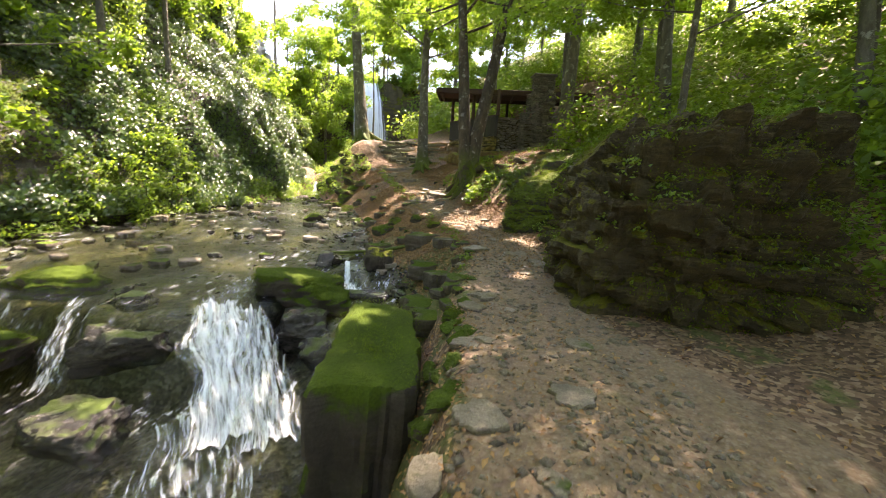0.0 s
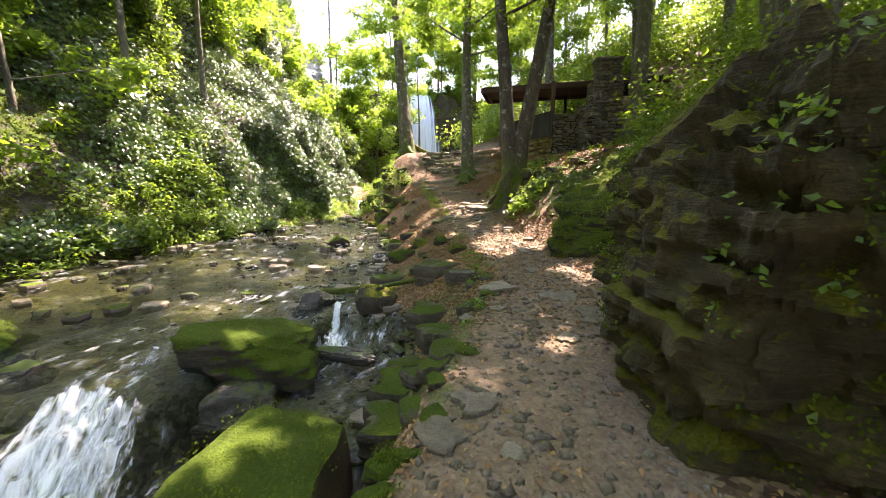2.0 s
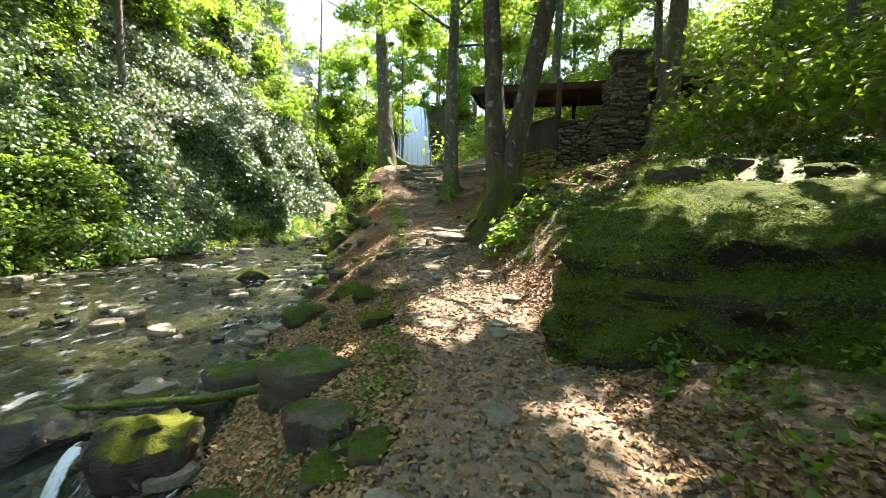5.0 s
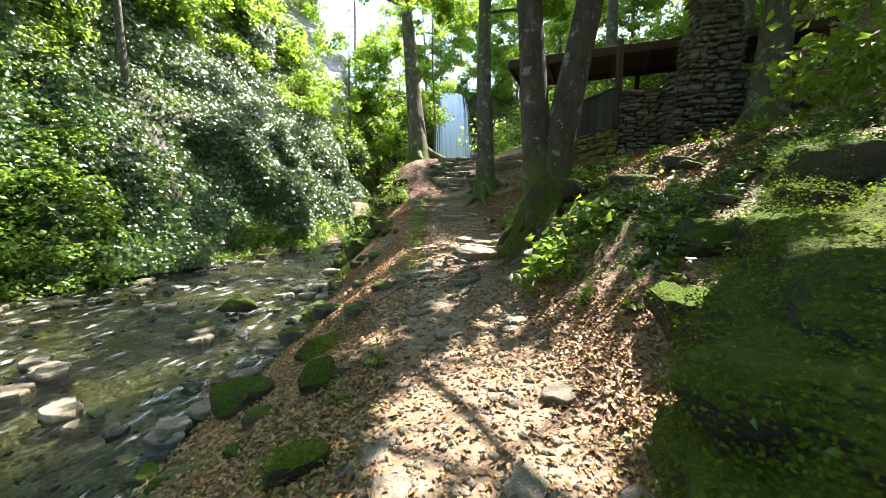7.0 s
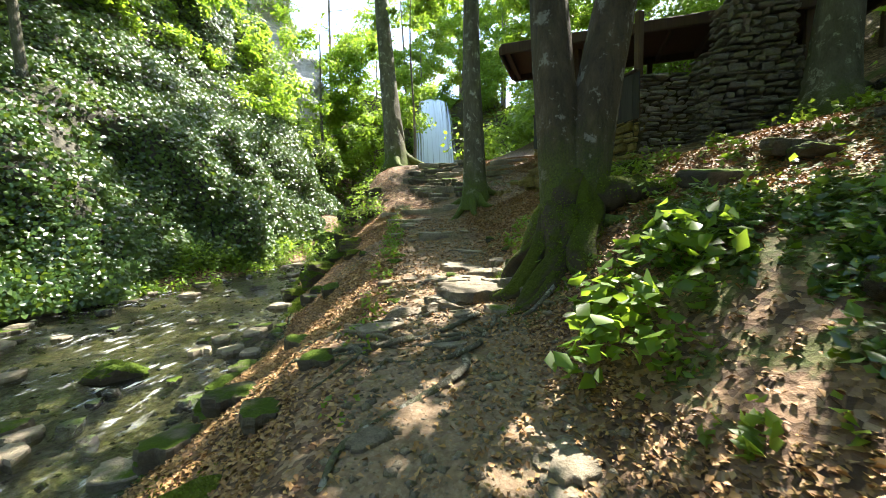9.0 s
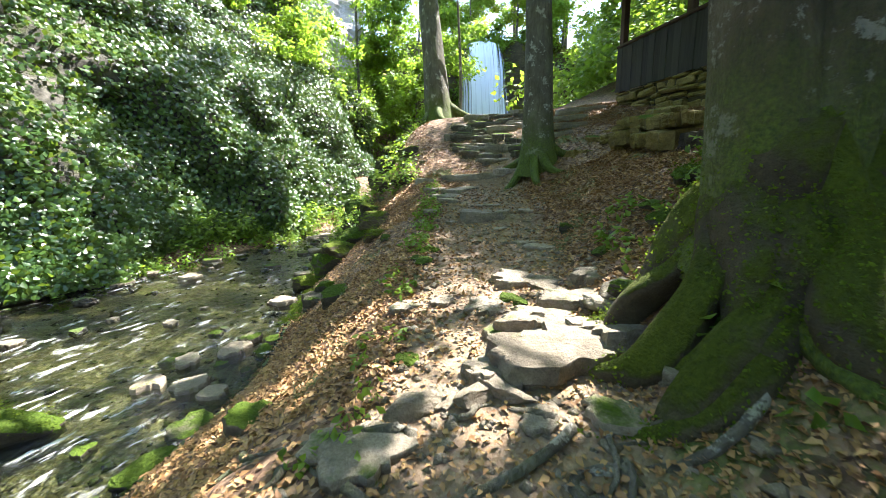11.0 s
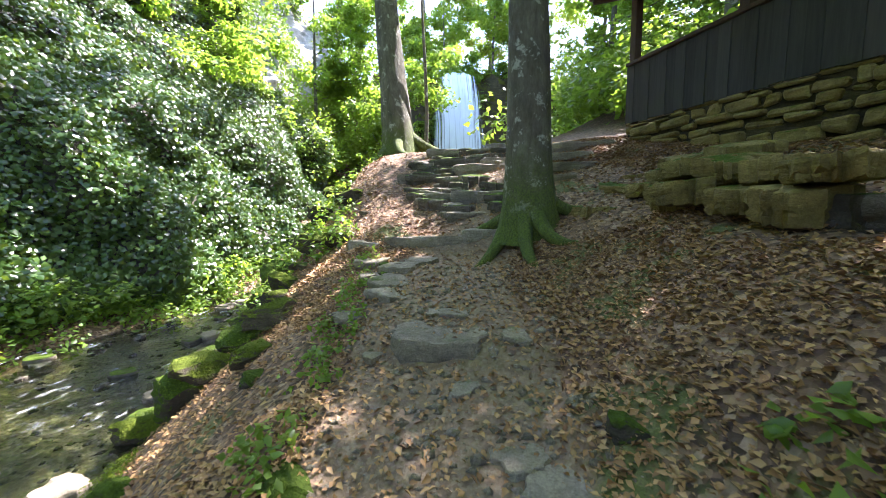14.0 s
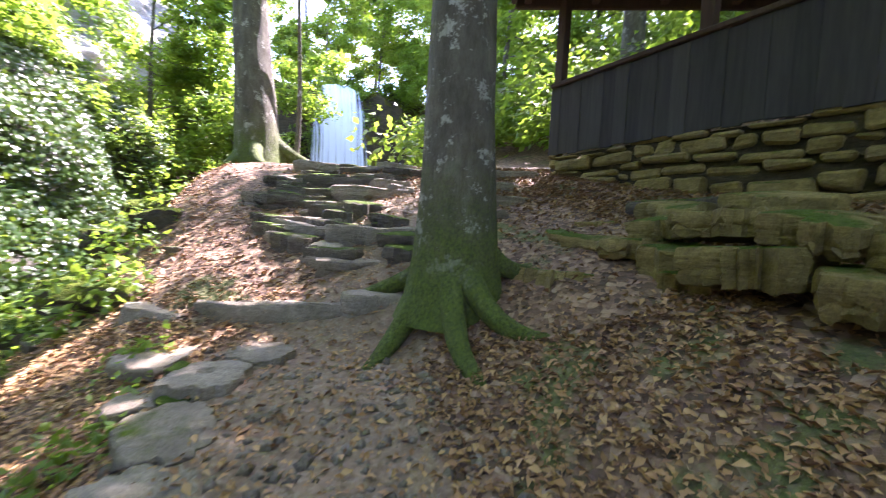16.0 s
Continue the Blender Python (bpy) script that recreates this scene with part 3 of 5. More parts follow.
def rock_mesh(name, size, seed, material, layers=0.0, sub=4, rough=0.22, boxy=0.0, parent=None, cuts=9):
    """A rock: a ball pulled towards a block, cut into uneven layers and knobs."""
    bm = bmesh.new()
    bmesh.ops.create_icosphere(bm, subdivisions=sub, radius=1.0)
    co = np.array([v.co for v in bm.verts])
    faces = [tuple(v.index for v in f.verts) for f in bm.faces]
    bm.free()
    if boxy:
        k = np.max(np.abs(co), axis=1, keepdims=True)
        co = co * (1 - boxy) + co / k * boxy * 0.85
    off = 17.3 * seed
    q = np.random.RandomState(int(abs(seed) * 31) % 9999)
    for _ in range(cuts):
        nn = q.normal(size=3) * np.array([1, 1, 0.8])
        nn /= np.linalg.norm(nn)
        over = np.maximum(co @ nn - q.uniform(0.56, 0.85), 0)
        co = co - np.outer(over * 0.97, nn)
    amp = np.array([noise.noise(Vector(p * 1.3) + Vector((off, 0, 0))) for p in co]) * rough
    amp += np.array([noise.noise(Vector(p * 3.5) + Vector((0, off, 0))) for p in co]) * rough * 0.4
    if sub > 3:
        amp += np.array([noise.noise(Vector(p * 9) + Vector((0, 0, off))) for p in co]) * rough * 0.33
        amp += np.array([abs(noise.noise(Vector(p * 4.7) + Vector((off, 3, 1)))) for p in co]) * rough * 0.5 - 0.1 * rough
    if sub > 6:
        amp += np.array([abs(noise.noise(Vector(p * 22) + Vector((0, 0, off)))) for p in co]) * rough * 0.16
    if layers:
        tilt = co[:, 2] + 0.12 * co[:, 0] + 0.25 * amp
        bands = tilt * layers + seed
        warp = np.array([noise.noise(Vector(p * 2.2) + Vector((off, off, 0))) for p in co])
        bands = bands + 0.55 * warp
        ledge = np.array([noise.noise(Vector((math.floor(b) * 3.7, seed, 0.5 + 2.5 * p[0]))) + noise.noise(Vector((seed, math.floor(b) * 1.9, 2.5 * p[1]))) for b, p in zip(bands, co)])
        amp += (0.13 if sub > 6 else 0.085) * ledge * (1 - np.abs(co[:, 2]) ** 3)
        amp -= (0.09 if sub > 6 else 0.05) * np.exp(-((bands - np.round(bands)) / 0.06) ** 2) * (warp > -0.2)
        chips = np.array([noise.cell(Vector((p[0] * 5 + off, p[1] * 5, b * 2.0))) for p, b in zip(co, bands)])
        amp += (0.05 if sub > 6 else 0.022) * chips * (sub > 4)
    co = co * (1 + amp)[:, None] * (np.array(size) / 2)
    ob = make(name, co, faces, material, parent, sub < 7)
    if sub < 5:
        ob.data.set_sharp_from_angle(angle=0.45)
    return ob


def put(ob, x, y, z, rz=0, rx=0, ry=0):
    ob.matrix_basis = pose(x, y, z, rx, ry, rz)
    return ob


def ground_z(x, y):
    return float(height(np.array([x]), np.array([y]))[0])


big = rock_mesh("boulder", (2.85, 3.7, 4.0), 3, M_BOULDER, 7.0, 7, 0.2, 0.7, None, 3)
co = np.array([v.co for v in big.data.vertices])
rough = 0.07 * waves(co[:, 0], co[:, 1], 3.0, 77) + 0.04 * waves(co[:, 0], co[:, 1], 8.0, 78)
over = np.maximum(co[:, 2] - (2.09 + 0.95 * co[:, 0] - 0.3 * (co[:, 1] - 1.35)) - rough, 0)
co -= np.outer(over * 0.48, (-0.95, 0.3, 1.0))
co[:, 2] -= 0.9 * np.maximum(co[:, 2] - 1.76 - rough, 0)
big.data.vertices.foreach_set("co", co.astype(np.float32).ravel())
tagged(put(big, 3.2, 5.65, 0.66, 4), "huge dark layered boulder beside the path, moss on top", "boulder")
second = rock_mesh("boulder", (4.4, 3.9, 2.6), 9, M_MOSSBLOCK, 0, 7, 0.16, 0.82, None, 7)
tagged(put(second, 3.74, 10.95, 0.58, -6, 11, -7), "broad low boulder thickly covered in green moss", "boulder")

stream_rocks = [
    # x, y, z, size, turn, material, label
    (-2.72, 7.3, -0.6, (2.1, 1.9, 1.15), 25, M_MOSSY, "wedge-shaped boulder with bright green moss in the stream"),
    (-2.35, 6.45, -1.1, (1.1, 0.95, 0.8), 30, M_WET, "dark wet rock under the mossy boulder"),
    (-1.75, 5.75, -1.15, (0.9, 0.7, 0.6), -20, M_WET, "dark wet rock beside the cascade"),
    (-4.35, 5.15, -0.95, (1.25, 0.95, 0.75), 15, M_WET, "dark wet boulder splitting the cascade"),
    (-4.2, 4.1, -1.45, (1.5, 0.9, 0.55), -10, M_WET, "low dark wet boulder in the lower pool"),
    (-6.6, 6.6, -0.55, (1.9, 1.2, 0.7), 10, M_MOSSY, "flat mossy boulder at the head of the cascade"),
    (-6.2, 4.9, -1.0, (1.8, 1.2, 0.8), -20, M_MOSSY, "mossy boulder beside the lower pool"),
    (-1.38, 8.95, -0.4, (0.75, 0.75, 0.8), 0, M_YELLOW_MOSS, "dark boulder with a cap of yellow moss"),
    (-2.6, 8.95, -0.5, (0.8, 0.65, 0.62), 40, M_WET, "rounded dark wet rock by the spout"),
    (-3.3, 7.6, -0.6, (0.55, 0.45, 0.35), 10, M_WET, "small dark wet stone in the stream"),
    (-4.75, 14.75, -0.16, (0.75, 0.55, 0.5), 20, M_MOSSY, "mossy stone standing in the shallow stream"),
    (-4.9, 6.0, -0.6, (0.9, 0.6, 0.35), 0, M_WET, "flat wet rock at the lip of the cascade"),
    (-1.55, 7.75, -0.84, (1.25, 0.35, 0.24), -4, M_WET, "narrow dark slab lying in the side channel"),
]
for x, y, z, size, turn, material, label in stream_rocks:
    angular = "wedge-shaped" in label
    ob = rock_mesh("boulder", size, x + 2 * y, material, 2.5, 5 if size[0] > 1 else 4, 0.13 if angular else 0.2, 0.82 if angular else 0.55, None, 13 if angular else 9)
    tagged(put(ob, x, y, z, turn), label, "rock", "large mossy and wet rocks")

# mossy rocks on the slope above the broad boulder
for k, (x, y, sx, sy, sz, turn) in enumerate(((2.3, 12.05, 0.9, 0.8, 0.7, 20), (2.65, 12.95, 0.9, 0.7, 0.55, -25), (3.0, 12.7, 0.8, 0.7, 0.7, 40), (3.5, 13.2, 1.0, 0.7, 0.6, 10), (2.35, 13.3, 0.6, 0.45, 0.35, 60), (3.9, 13.6, 1.2, 0.8, 0.7, -10))):
    ob = rock_mesh("boulder", (sx, sy, sz), k * 3.7 + 21, M_MOSSY, 2.5, 5, 0.17, 0.7, None, 11)
    tagged(put(ob, x, y, ground_z(x, y) - 0.06 * sz, turn, 3 - 2 * (k % 3)), "rough rock with yellow-green moss on the leafy slope", "rock", "mossy rocks above the broad boulder")

# ---- trees ----


def tube(path, radii, sides=14, lumps=0.06, seed=0):
    """Corners and faces of a tapered limb along a path."""
    path = np.asarray(path, float)
    tan = np.gradient(path, axis=0)
    tan /= np.linalg.norm(tan, axis=1, keepdims=True)
    ref = np.array([1.0, 0.05, 0.02])
    a = np.cross(tan, ref)
    a /= np.linalg.norm(a, axis=1, keepdims=True)
    b = np.cross(tan, a)
    ang = np.linspace(0, 2 * math.pi, sides, endpoint=False)
    rr = np.asarray(radii)[:, None] * (1 + lumps * (np.sin(ang * 3 + seed + path[:, 2:3] * 0.8) + 0.6 * np.sin(ang * 5 - seed + path[:, 2:3] * 2.1)))
    co = path[:, None] + a[:, None] * (rr * np.cos(ang))[..., None] + b[:, None] * (rr * np.sin(ang))[..., None]
    n = len(path)
    i, j = np.meshgrid(np.arange(n - 1), np.arange(sides), indexing="ij")
    q = np.stack([i * sides + j, i * sides + (j + 1) % sides, (i + 1) * sides + (j + 1) % sides, (i + 1) * sides + j], -1).reshape(-1, 4)
    return co.reshape(-1, 3), q


def join(pieces):
    co, q, k = [], [], 0
    for c, f in pieces:
        co.append(c), q.append(f + k)
        k += len(c)
    return np.concatenate(co), np.concatenate(q)


# patches of sun on the ground: x, y, z, radius of the gap in the leaves above
SUN_SPOTS = [(2.6, 15.6, 2.2, 0.6), (3.4, 15.3, 2.4, 0.5), (2.3, 16.6, 2.2, 0.5), (3.6, 16.4, 2.5, 0.5), (3.5, 12.2, 2.1, 0.9), (4.6, 12.0, 2.2, 0.9), (0.5, 10.3, 0.3, 0.35), (-0.15, 13.5, 0.55, 0.25), (-1.0, 15.3, 0.75, 0.35), (-0.3, 16.4, 0.95, 0.4), (0.1, 15.9, 0.95, 0.45), (-0.3, 15.5, 0.85, 0.45),
             (-17.5, 33.0, 8.0, 3.2), (-18.5, 37.0, 11.0, 3.8), (-19.5, 40.0, 14.0, 3.5), (-16.5, 31.0, 5.5, 2.5), (-12.0, 16.0, 6.0, 1.5), (-11.5, 12.0, 5.0, 1.2),
             (0.95, 11.35, 0.3, 0.8), (1.35, 12.2, 0.4, 0.5), (0.35, 12.0, 0.3, 0.5),
             (0.7, 11.9, 0.35, 0.7), (0.35, 11.2, 0.3, 0.5), (0.95, 11.1, 0.3, 0.7), (1.3, 11.7, 0.35, 0.45), (-0.35, 13.9, 0.5, 0.3), (-0.6, 12.2, 0.2, 0.35), (1.85, 9.1, 0.3, 0.4), (2.0, 8.5, 0.25, 0.3), (-0.3, 10.0, 0.1, 0.25),
             (-0.75, 15.3, 0.75, 0.45), (-0.45, 15.8, 0.85, 0.6), (-0.05, 16.3, 1.0, 0.35), (-0.8, 16.6, 0.9, 0.4), (-1.7, 14.1, 0.35, 0.4),
             (-4.1, 12.2, -0.2, 0.6), (-6.3, 12.4, -0.2, 0.9), (-4.5, 15.1, -0.1, 1.0), (-5.8, 16.2, 0.0, 0.9), (-3.7, 14.5, -0.1, 0.6), (-6.8, 15.8, 0.0, 0.9), (-10.6, 18.0, 2.0, 1.4), (-10.2, 21.0, 2.0, 0.8), (-11.0, 14.0, 2.5, 1.4), (-10.5, 24.5, 2.5, 0.9), (-9.5, 17.0, 0.5, 0.9), (-4.5, 8.7, -0.4, 0.5), (-7.5, 10.0, -0.3, 0.7),
             (2.9, 13.2, 1.5, 0.6), (1.15, 13.9, 1.5, 0.5), (3.2, 15.0, 2.3, 0.45), (4.3, 15.7, 2.6, 0.45), (4.0, 11.8, 1.8, 1.2), (3.1, 11.2, 1.8, 0.6), (5.0, 11.4, 2.0, 0.9), (2.2, 12.0, 1.2, 0.6), (0.75, 15.2, 1.4, 0.3), (1.25, 15.1, 1.4, 0.25), (3.5, 10.5, 1.7, 0.25), (3.0, 12.9, 1.4, 0.5), (2.4, 14.6, 1.5, 0.35), (3.0, 16.2, 1.9, 0.4), (1.7, 13.3, 1.0, 0.4), (5.0, 17.6, 3.1, 0.5), (3.4, 17.6, 2.8, 0.45), (5.0, 13.5, 2.4, 0.4),
             (-2.5, 23.0, 2.7, 0.4), (-3.3, 24.3, 3.4, 0.5), (-2.5, 6.8, -0.3, 0.3), (-1.35, 9.0, -0.1, 0.3), (-6.3, 6.6, -0.3, 0.4), (-1.35, 6.2, -0.8, 0.4), (-1.1, 4.6, -0.2, 0.35)]

spots = random.Random(17)
SUN_SPOTS += [(spots.uniform(2.4, 6.5), spots.uniform(12.3, 18.5), 2.4, spots.uniform(0.2, 0.42)) for _ in range(12)]
SUN_SPOTS += [(spots.uniform(-9, 6), spots.uniform(6, 25), 0.6, spots.uniform(0.12, 0.32)) for _ in range(60)]


def lit_gap(pos):
    """Which leaves hang clear of the gaps through which the sun falls."""
    s = np.array(TO_SUN)
    ok = np.ones(len(pos), bool)
    for sx, sy, sz, rad in SUN_SPOTS:
        d = pos - np.array([sx, sy, sz])
        d = d - np.outer(d @ s, s)
        ok &= np.linalg.norm(d, axis=1) > rad * (0.75 + 0.35 * np.sin(7 * np.arctan2(d[:, 1], d[:, 0])))
    return ok


def limb(r, start, direction, length, rad, bend=0.25, steps=9):
    p, d = [np.array(start, float)], np.array(direction, float)
    d /= np.linalg.norm(d)
    for k in range(steps):
        d = d + r.normal(size=3) * bend / steps ** 0.5 * 0.5 + np.array([0, 0, 0.02])
        d /= np.linalg.norm(d)
        p.append(p[-1] + d * length / steps)
    return np.array(p), np.linspace(rad, rad * 0.25, steps + 1)


def tree(x, y, height_m, rad, stems, label, bark, leaves=9000, spread=3.0, seed=1, roots=6, low=4.5, leaf=0.17, group="", limbs=11, flat=0.4):
    """stems: list of (lean x, lean y, thickness, start height) for each trunk from the same foot."""
    r = np.random.RandomState(seed)
    z0 = ground_z(x, y) - 0.15
    root = new("tree", None)
    root.matrix_basis = pose(x, y, z0)
    tips = []
    pieces = []
    for lx, ly, k, h0 in stems:
        n = 26
        t = np.linspace(0, 1, n)
        h = height_m * t ** 1.3
        wob = 0.10 * np.sin(t * 7 + seed + lx) * t
        path = np.stack([lx * h + wob, ly * h + 0.08 * np.sin(t * 9 + seed), h], -1)
        if h0:
            path[:, :2] *= smooth(-0.1, h0, h)[:, None] * 0.6 + 0.4
        rr = rad * k * (0.18 + 0.82 * (1 - t) ** 0.8) * (1 + 0.4 * np.exp(-h / 0.25) + 0.2 * np.exp(-h / 1.2))
        pieces.append(tube(path, rr, 18, 0.06, seed))
        tips.append((path, rr))
    co, q = join(pieces)
    quick("trunk", co, q, bark, root, True)
    for k in range(roots):
        a = 6.28 * k / roots + r.uniform(-0.4, 0.4)
        ln = rad * r.uniform(2.2, 4.2)
        t = np.linspace(0, 1, 9)
        px_ = np.cos(a + 0.5 * t) * (rad * 0.7 + ln * t)
        py_ = np.sin(a + 0.5 * t) * (rad * 0.7 + ln * t)
        pz_ = height(px_ + x, py_ + y) - z0 + rad * 1.15 * (1 - t) ** 2.2 - 0.03 - 0.06 * t
        c, f = tube(np.stack([px_, py_, pz_], -1), rad * 0.36 * (1 - 0.75 * t), 8, 0.1, k)
        quick("root", c, f, bark, root, True)
    centres, rads = [], []
    for path, rr in tips:
        for k in range(limbs):
            i = int(len(path) * min(0.97, (max(low, 0.1) / height_m) ** 0.77 + 0.02 + (0.95 - (low / height_m) ** 0.77) * k / limbs))
            if path[i, 2] < low:
                continue
            a = r.uniform(0, 6.28)
            p, lr = limb(r, path[i], (math.cos(a), math.sin(a), r.uniform(-0.1, 0.5)), spread * r.uniform(0.6, 1.1), rr[i] * 0.32)
            c, f = tube(p, lr, 8, 0.05, k)
            quick("limb", c, f, bark, root, True)
            for j in (3, 4, 5, 6, 7, 8, 9, 9):
                centres.append(p[j] + r.normal(size=3) * np.array([0.6, 0.6, 0.3]) * spread / 3.5), rads.append(r.uniform(0.35, 0.85) * spread / 3.5)
        centres.append(path[-1]), rads.append(1.0)
    if leaves:
        c = np.array(centres)
        per = np.full(len(c), max(leaves // len(c), 1))
        pos, nrm = cloud(r, c, np.array(rads), per, flat)
        ok = lit_gap(pos + np.array([x, y, z0]))
        pos, nrm = pos[ok], nrm[ok]
        leaf_mesh("crown", pos, nrm, leaf * r.uniform(0.7, 1.2, len(pos)), M_CANOPY, root)
    tagged(root, label, "tree", group)
    return root


tree(-1.12, 21.35, 13, 0.29, [(-0.005, 0.0, 1, 0)], "beech trunk with pale bark and moss-covered roots beside the steps", M_BARK_PALE, 28000, 5.2, 2, 7, 5.5, limbs=12)
tree(-5.4, 27.0, 14, 0.44, [(-0.085, 0.0, 1, 0)], "tall leaning beech on top of the bank", M_BARK_PALE, 12000, 3.5, 3, 6, 7)
tree(0.95, 16.05, 13, 0.29, [(-0.09, 0.02, 0.95, 0.8), (0.17, 0.05, 1.0, 0.8)], "twin-stemmed tree with thick moss on its foot", M_BARK_MOSS, 30000, 5.0, 4, 9, 5.5)
tree(5.75, 20.2, 10.5, 0.40, [(0.03, 0.0, 1, 0)], "stout tree beside the stone chimney", M_BARK, 20000, 5.0, 5, 6, 6)
tree(-4.9, 27.6, 9, 0.06, [(0.01, 0.0, 1, 0)], "thin sapling behind the leaning beech", M_BARK, 5000, 2.2, 6, 3, 5.6)
tree(3.1, 28.3, 13, 0.32, [(0.0, 0.0, 1, 0)], "tree trunk behind the shelter", M_BARK, 9000, 3.5, 8, 4, 6)
# added tree: its crown blocks the sun over the start of the path
tree(5.3, 9.2, 11, 0.1, [(-0.02, 0.0, 1, 0)], "slim young beech added behind the huge boulder to shade the path", M_BARK, 20000, 4.6, 11, 4, 3.5, 0.15)
# those with negative y are unseen, added to block sky light from behind
for k, (x, y, h, rad, low) in enumerate(((9.2, 2.5, 13, 0.13, 4.5), (9.5, 9.5, 14, 0.14, 3), (7.2, 13.5, 13, 0.2, 3), (9.0, 17.5, 13, 0.25, 3), (10.5, 23.5, 14, 0.25, 3), (8.0, 29.0, 13, 0.22, 2.5), (5.5, -3.0, 13, 0.25, 4),
                                         (-1.5, -4.5, 13, 0.25, 5), (8.3, 8.3, 11, 0.15, 3.5), (12.5, 13.0, 13, 0.2, 2), (12.0, 5.0, 13, 0.2, 2), (13.0, 20.0, 13, 0.2, 2), (7.0, 24.9, 12, 0.16, 4), (3.8, -2.0, 13, 0.25, 4.5), (-3.5, -6.5, 13, 0.25, 3), (9.5, -2.5, 13, 0.25, 2), (1.5, -9, 13, 0.25, 2), (-7, -3, 13, 0.2, 4))):
    # beeches near the path get widened crowns, added to keep the sun off it
    tree(x, y, h, rad, [(-0.05 + 0.02 * (k % 3), 0.0, 1, 0)], "slender beech among hillside undergrowth, those behind the start unseen shade trees", M_BARK, 16000, 4.6, 20 + k, 4, low, 0.17, "beeches of the hillside", 14) if not (2 < y < 21 and x < 10) else \
        tree(x, y, h, rad, [(-0.08, 0.0, 1, 0)], "tall beech whose branches are spread over the path to shade it", M_BARK, 21000, 6.8, 20 + k, 4, max(low, 5.5), 0.17, "beeches of the hillside", 18)
for k, (x, y, h) in enumerate(((-12.5, 37, 12), (0.6, 39, 12), (0.5, 34, 12), (5, 36, 13), (-12.8, 33.5, 11), (-10.6, 36, 10), (-14, 27, 8), (-15.5, 21, 8), (-12.6, 11.5, 9), (-12.3, 6.0, 9), (-12.0, 1.5, 9), (10, 33, 13))):
    tree(x, y, h, 0.14, [(0.04 * (k % 3) - 0.04, 0.0, 1, 0)], "young beech at the head of the valley", M_BARK, 11000, 3.4, 40 + k, 3, 1.8, 0.22, "beeches at the valley head", 13, 0.75)
for k, (x, y, h) in enumerate(((-13, 50, 20), (-8, 52, 21), (-3.5, 51, 20), (2, 50, 21), (-18, 44, 18), (8, 46, 18))):
    tree(x, y, h, 0.2, [(0.02 * (k % 3) - 0.02, 0.0, 1, 0)], "tall tree above the waterfall", M_BARK, 12000, 4.6, 60 + k, 3, 8.0, 0.3, "trees above the waterfall", 16, 0.7)

# added trees whose high crowns shade the rock face below
for k, (x, y) in enumerate(((-12.2, 14.5), (-12.6, 18.5), (-12.0, 10.0))):
    tree(x, y, 15, 0.17, [(0.05, 0.0, 1, 0)], "beech added on the cliff, its crown hung over the stream for shade", M_BARK, 20000, 6.0, 80 + k, 3, 9.0, 0.18, "beeches on the cliff", 14)

for k, (x, y, h) in enumerate(((-7.0, 48.0, 15), (-10.8, 46.8, 14), (-3.4, 47.5, 14))):
    tree(x, y, h, 0.16, [(0.02, 0.0, 1, 0)], "leafy tree behind the top of the waterfall", M_BARK, 14000, 4.0, 95 + k, 3, 3.0, 0.26, "trees above the waterfall", 15, 0.75)

for k, (x, y, h) in enumerate(((7.5, 34.0, 12), (12.5, 26.5, 13))):
    tree(x, y, h, 0.15, [(0.03 * (k % 3) - 0.03, 0.0, 1, 0)], "leafy beech on the hill behind the shelter", M_BARK, 9000, 4.4, 110 + k, 3, 2.2, 0.22, "beeches behind the shelter", 16, 0.75)

# thick mossy roots at the foot of the twin-stemmed tree
q = np.random.RandomState(13)
for k, (a, ln, rad, rise) in enumerate(((-125, 1.0, 0.2, 0.5), (-150, 1.15, 0.17, 0.45), (-92, 0.95, 0.22, 0.5), (-62, 1.15, 0.2, 0.5), (-175, 1.1, 0.16, 0.4), (-30, 1.3, 0.2, 0.45), (150, 1.2, 0.18, 0.4), (-108, 0.6, 0.24, 0.62), (-78, 0.75, 0.24, 0.62))):
    t = np.linspace(0, 1, 22)
    b = np.radians(a) + 0.7 * np.sin(t * 3.5 + k) * t
    px, py = 0.95 + np.cos(b) * (0.12 + ln * t), 16.05 + np.sin(b) * (0.12 + ln * t)
    pz = height(px, py) + rise * (1 - t) ** 1.6 - 0.10 * t - 0.02 + 0.05 * np.sin(t * 9 + k)
    c, f = tube(np.stack([px, py, pz], -1), rad * (1 - 0.72 * t) * (1 + 0.16 * np.sin(t * 13 + 2 * k)), 16, 0.12, k)
    c = c + 0.03 * np.stack([waves(c[:, 1], c[:, 2], 9, 3 + k), waves(c[:, 0], c[:, 2], 9, 30 + k), waves(c[:, 0], c[:, 1], 9, 60 + k)], -1)
    ob = quick("root", c, f, M_MOSSROOT, None, True)
    tagged(ob, "thick tree root covered in bright green moss", "root", "mossy roots of the twin tree")
    i = q.choice(len(c), 2600)
    out = c[i] - np.repeat(np.stack([px, py, pz], -1), 16, axis=0)[i]
    out /= np.maximum(np.linalg.norm(out, axis=1, keepdims=True), 1e-6)
    ok = waves(c[i][:, 0], c[i][:, 1] + c[i][:, 2], 4.0, 9) > -0.35
    p = (c[i] + out * q.uniform(0, 0.02, (len(i), 1)) + q.normal(size=(len(i), 3)) * 0.025)[ok]
    tagged(leaf_mesh("moss_tufts", p, out[ok] + q.normal(size=p.shape) * 0.5, q.uniform(0.01, 0.03, len(p)), M_GRASS), "short green moss cushions on the root", "plants", kind="stuff")

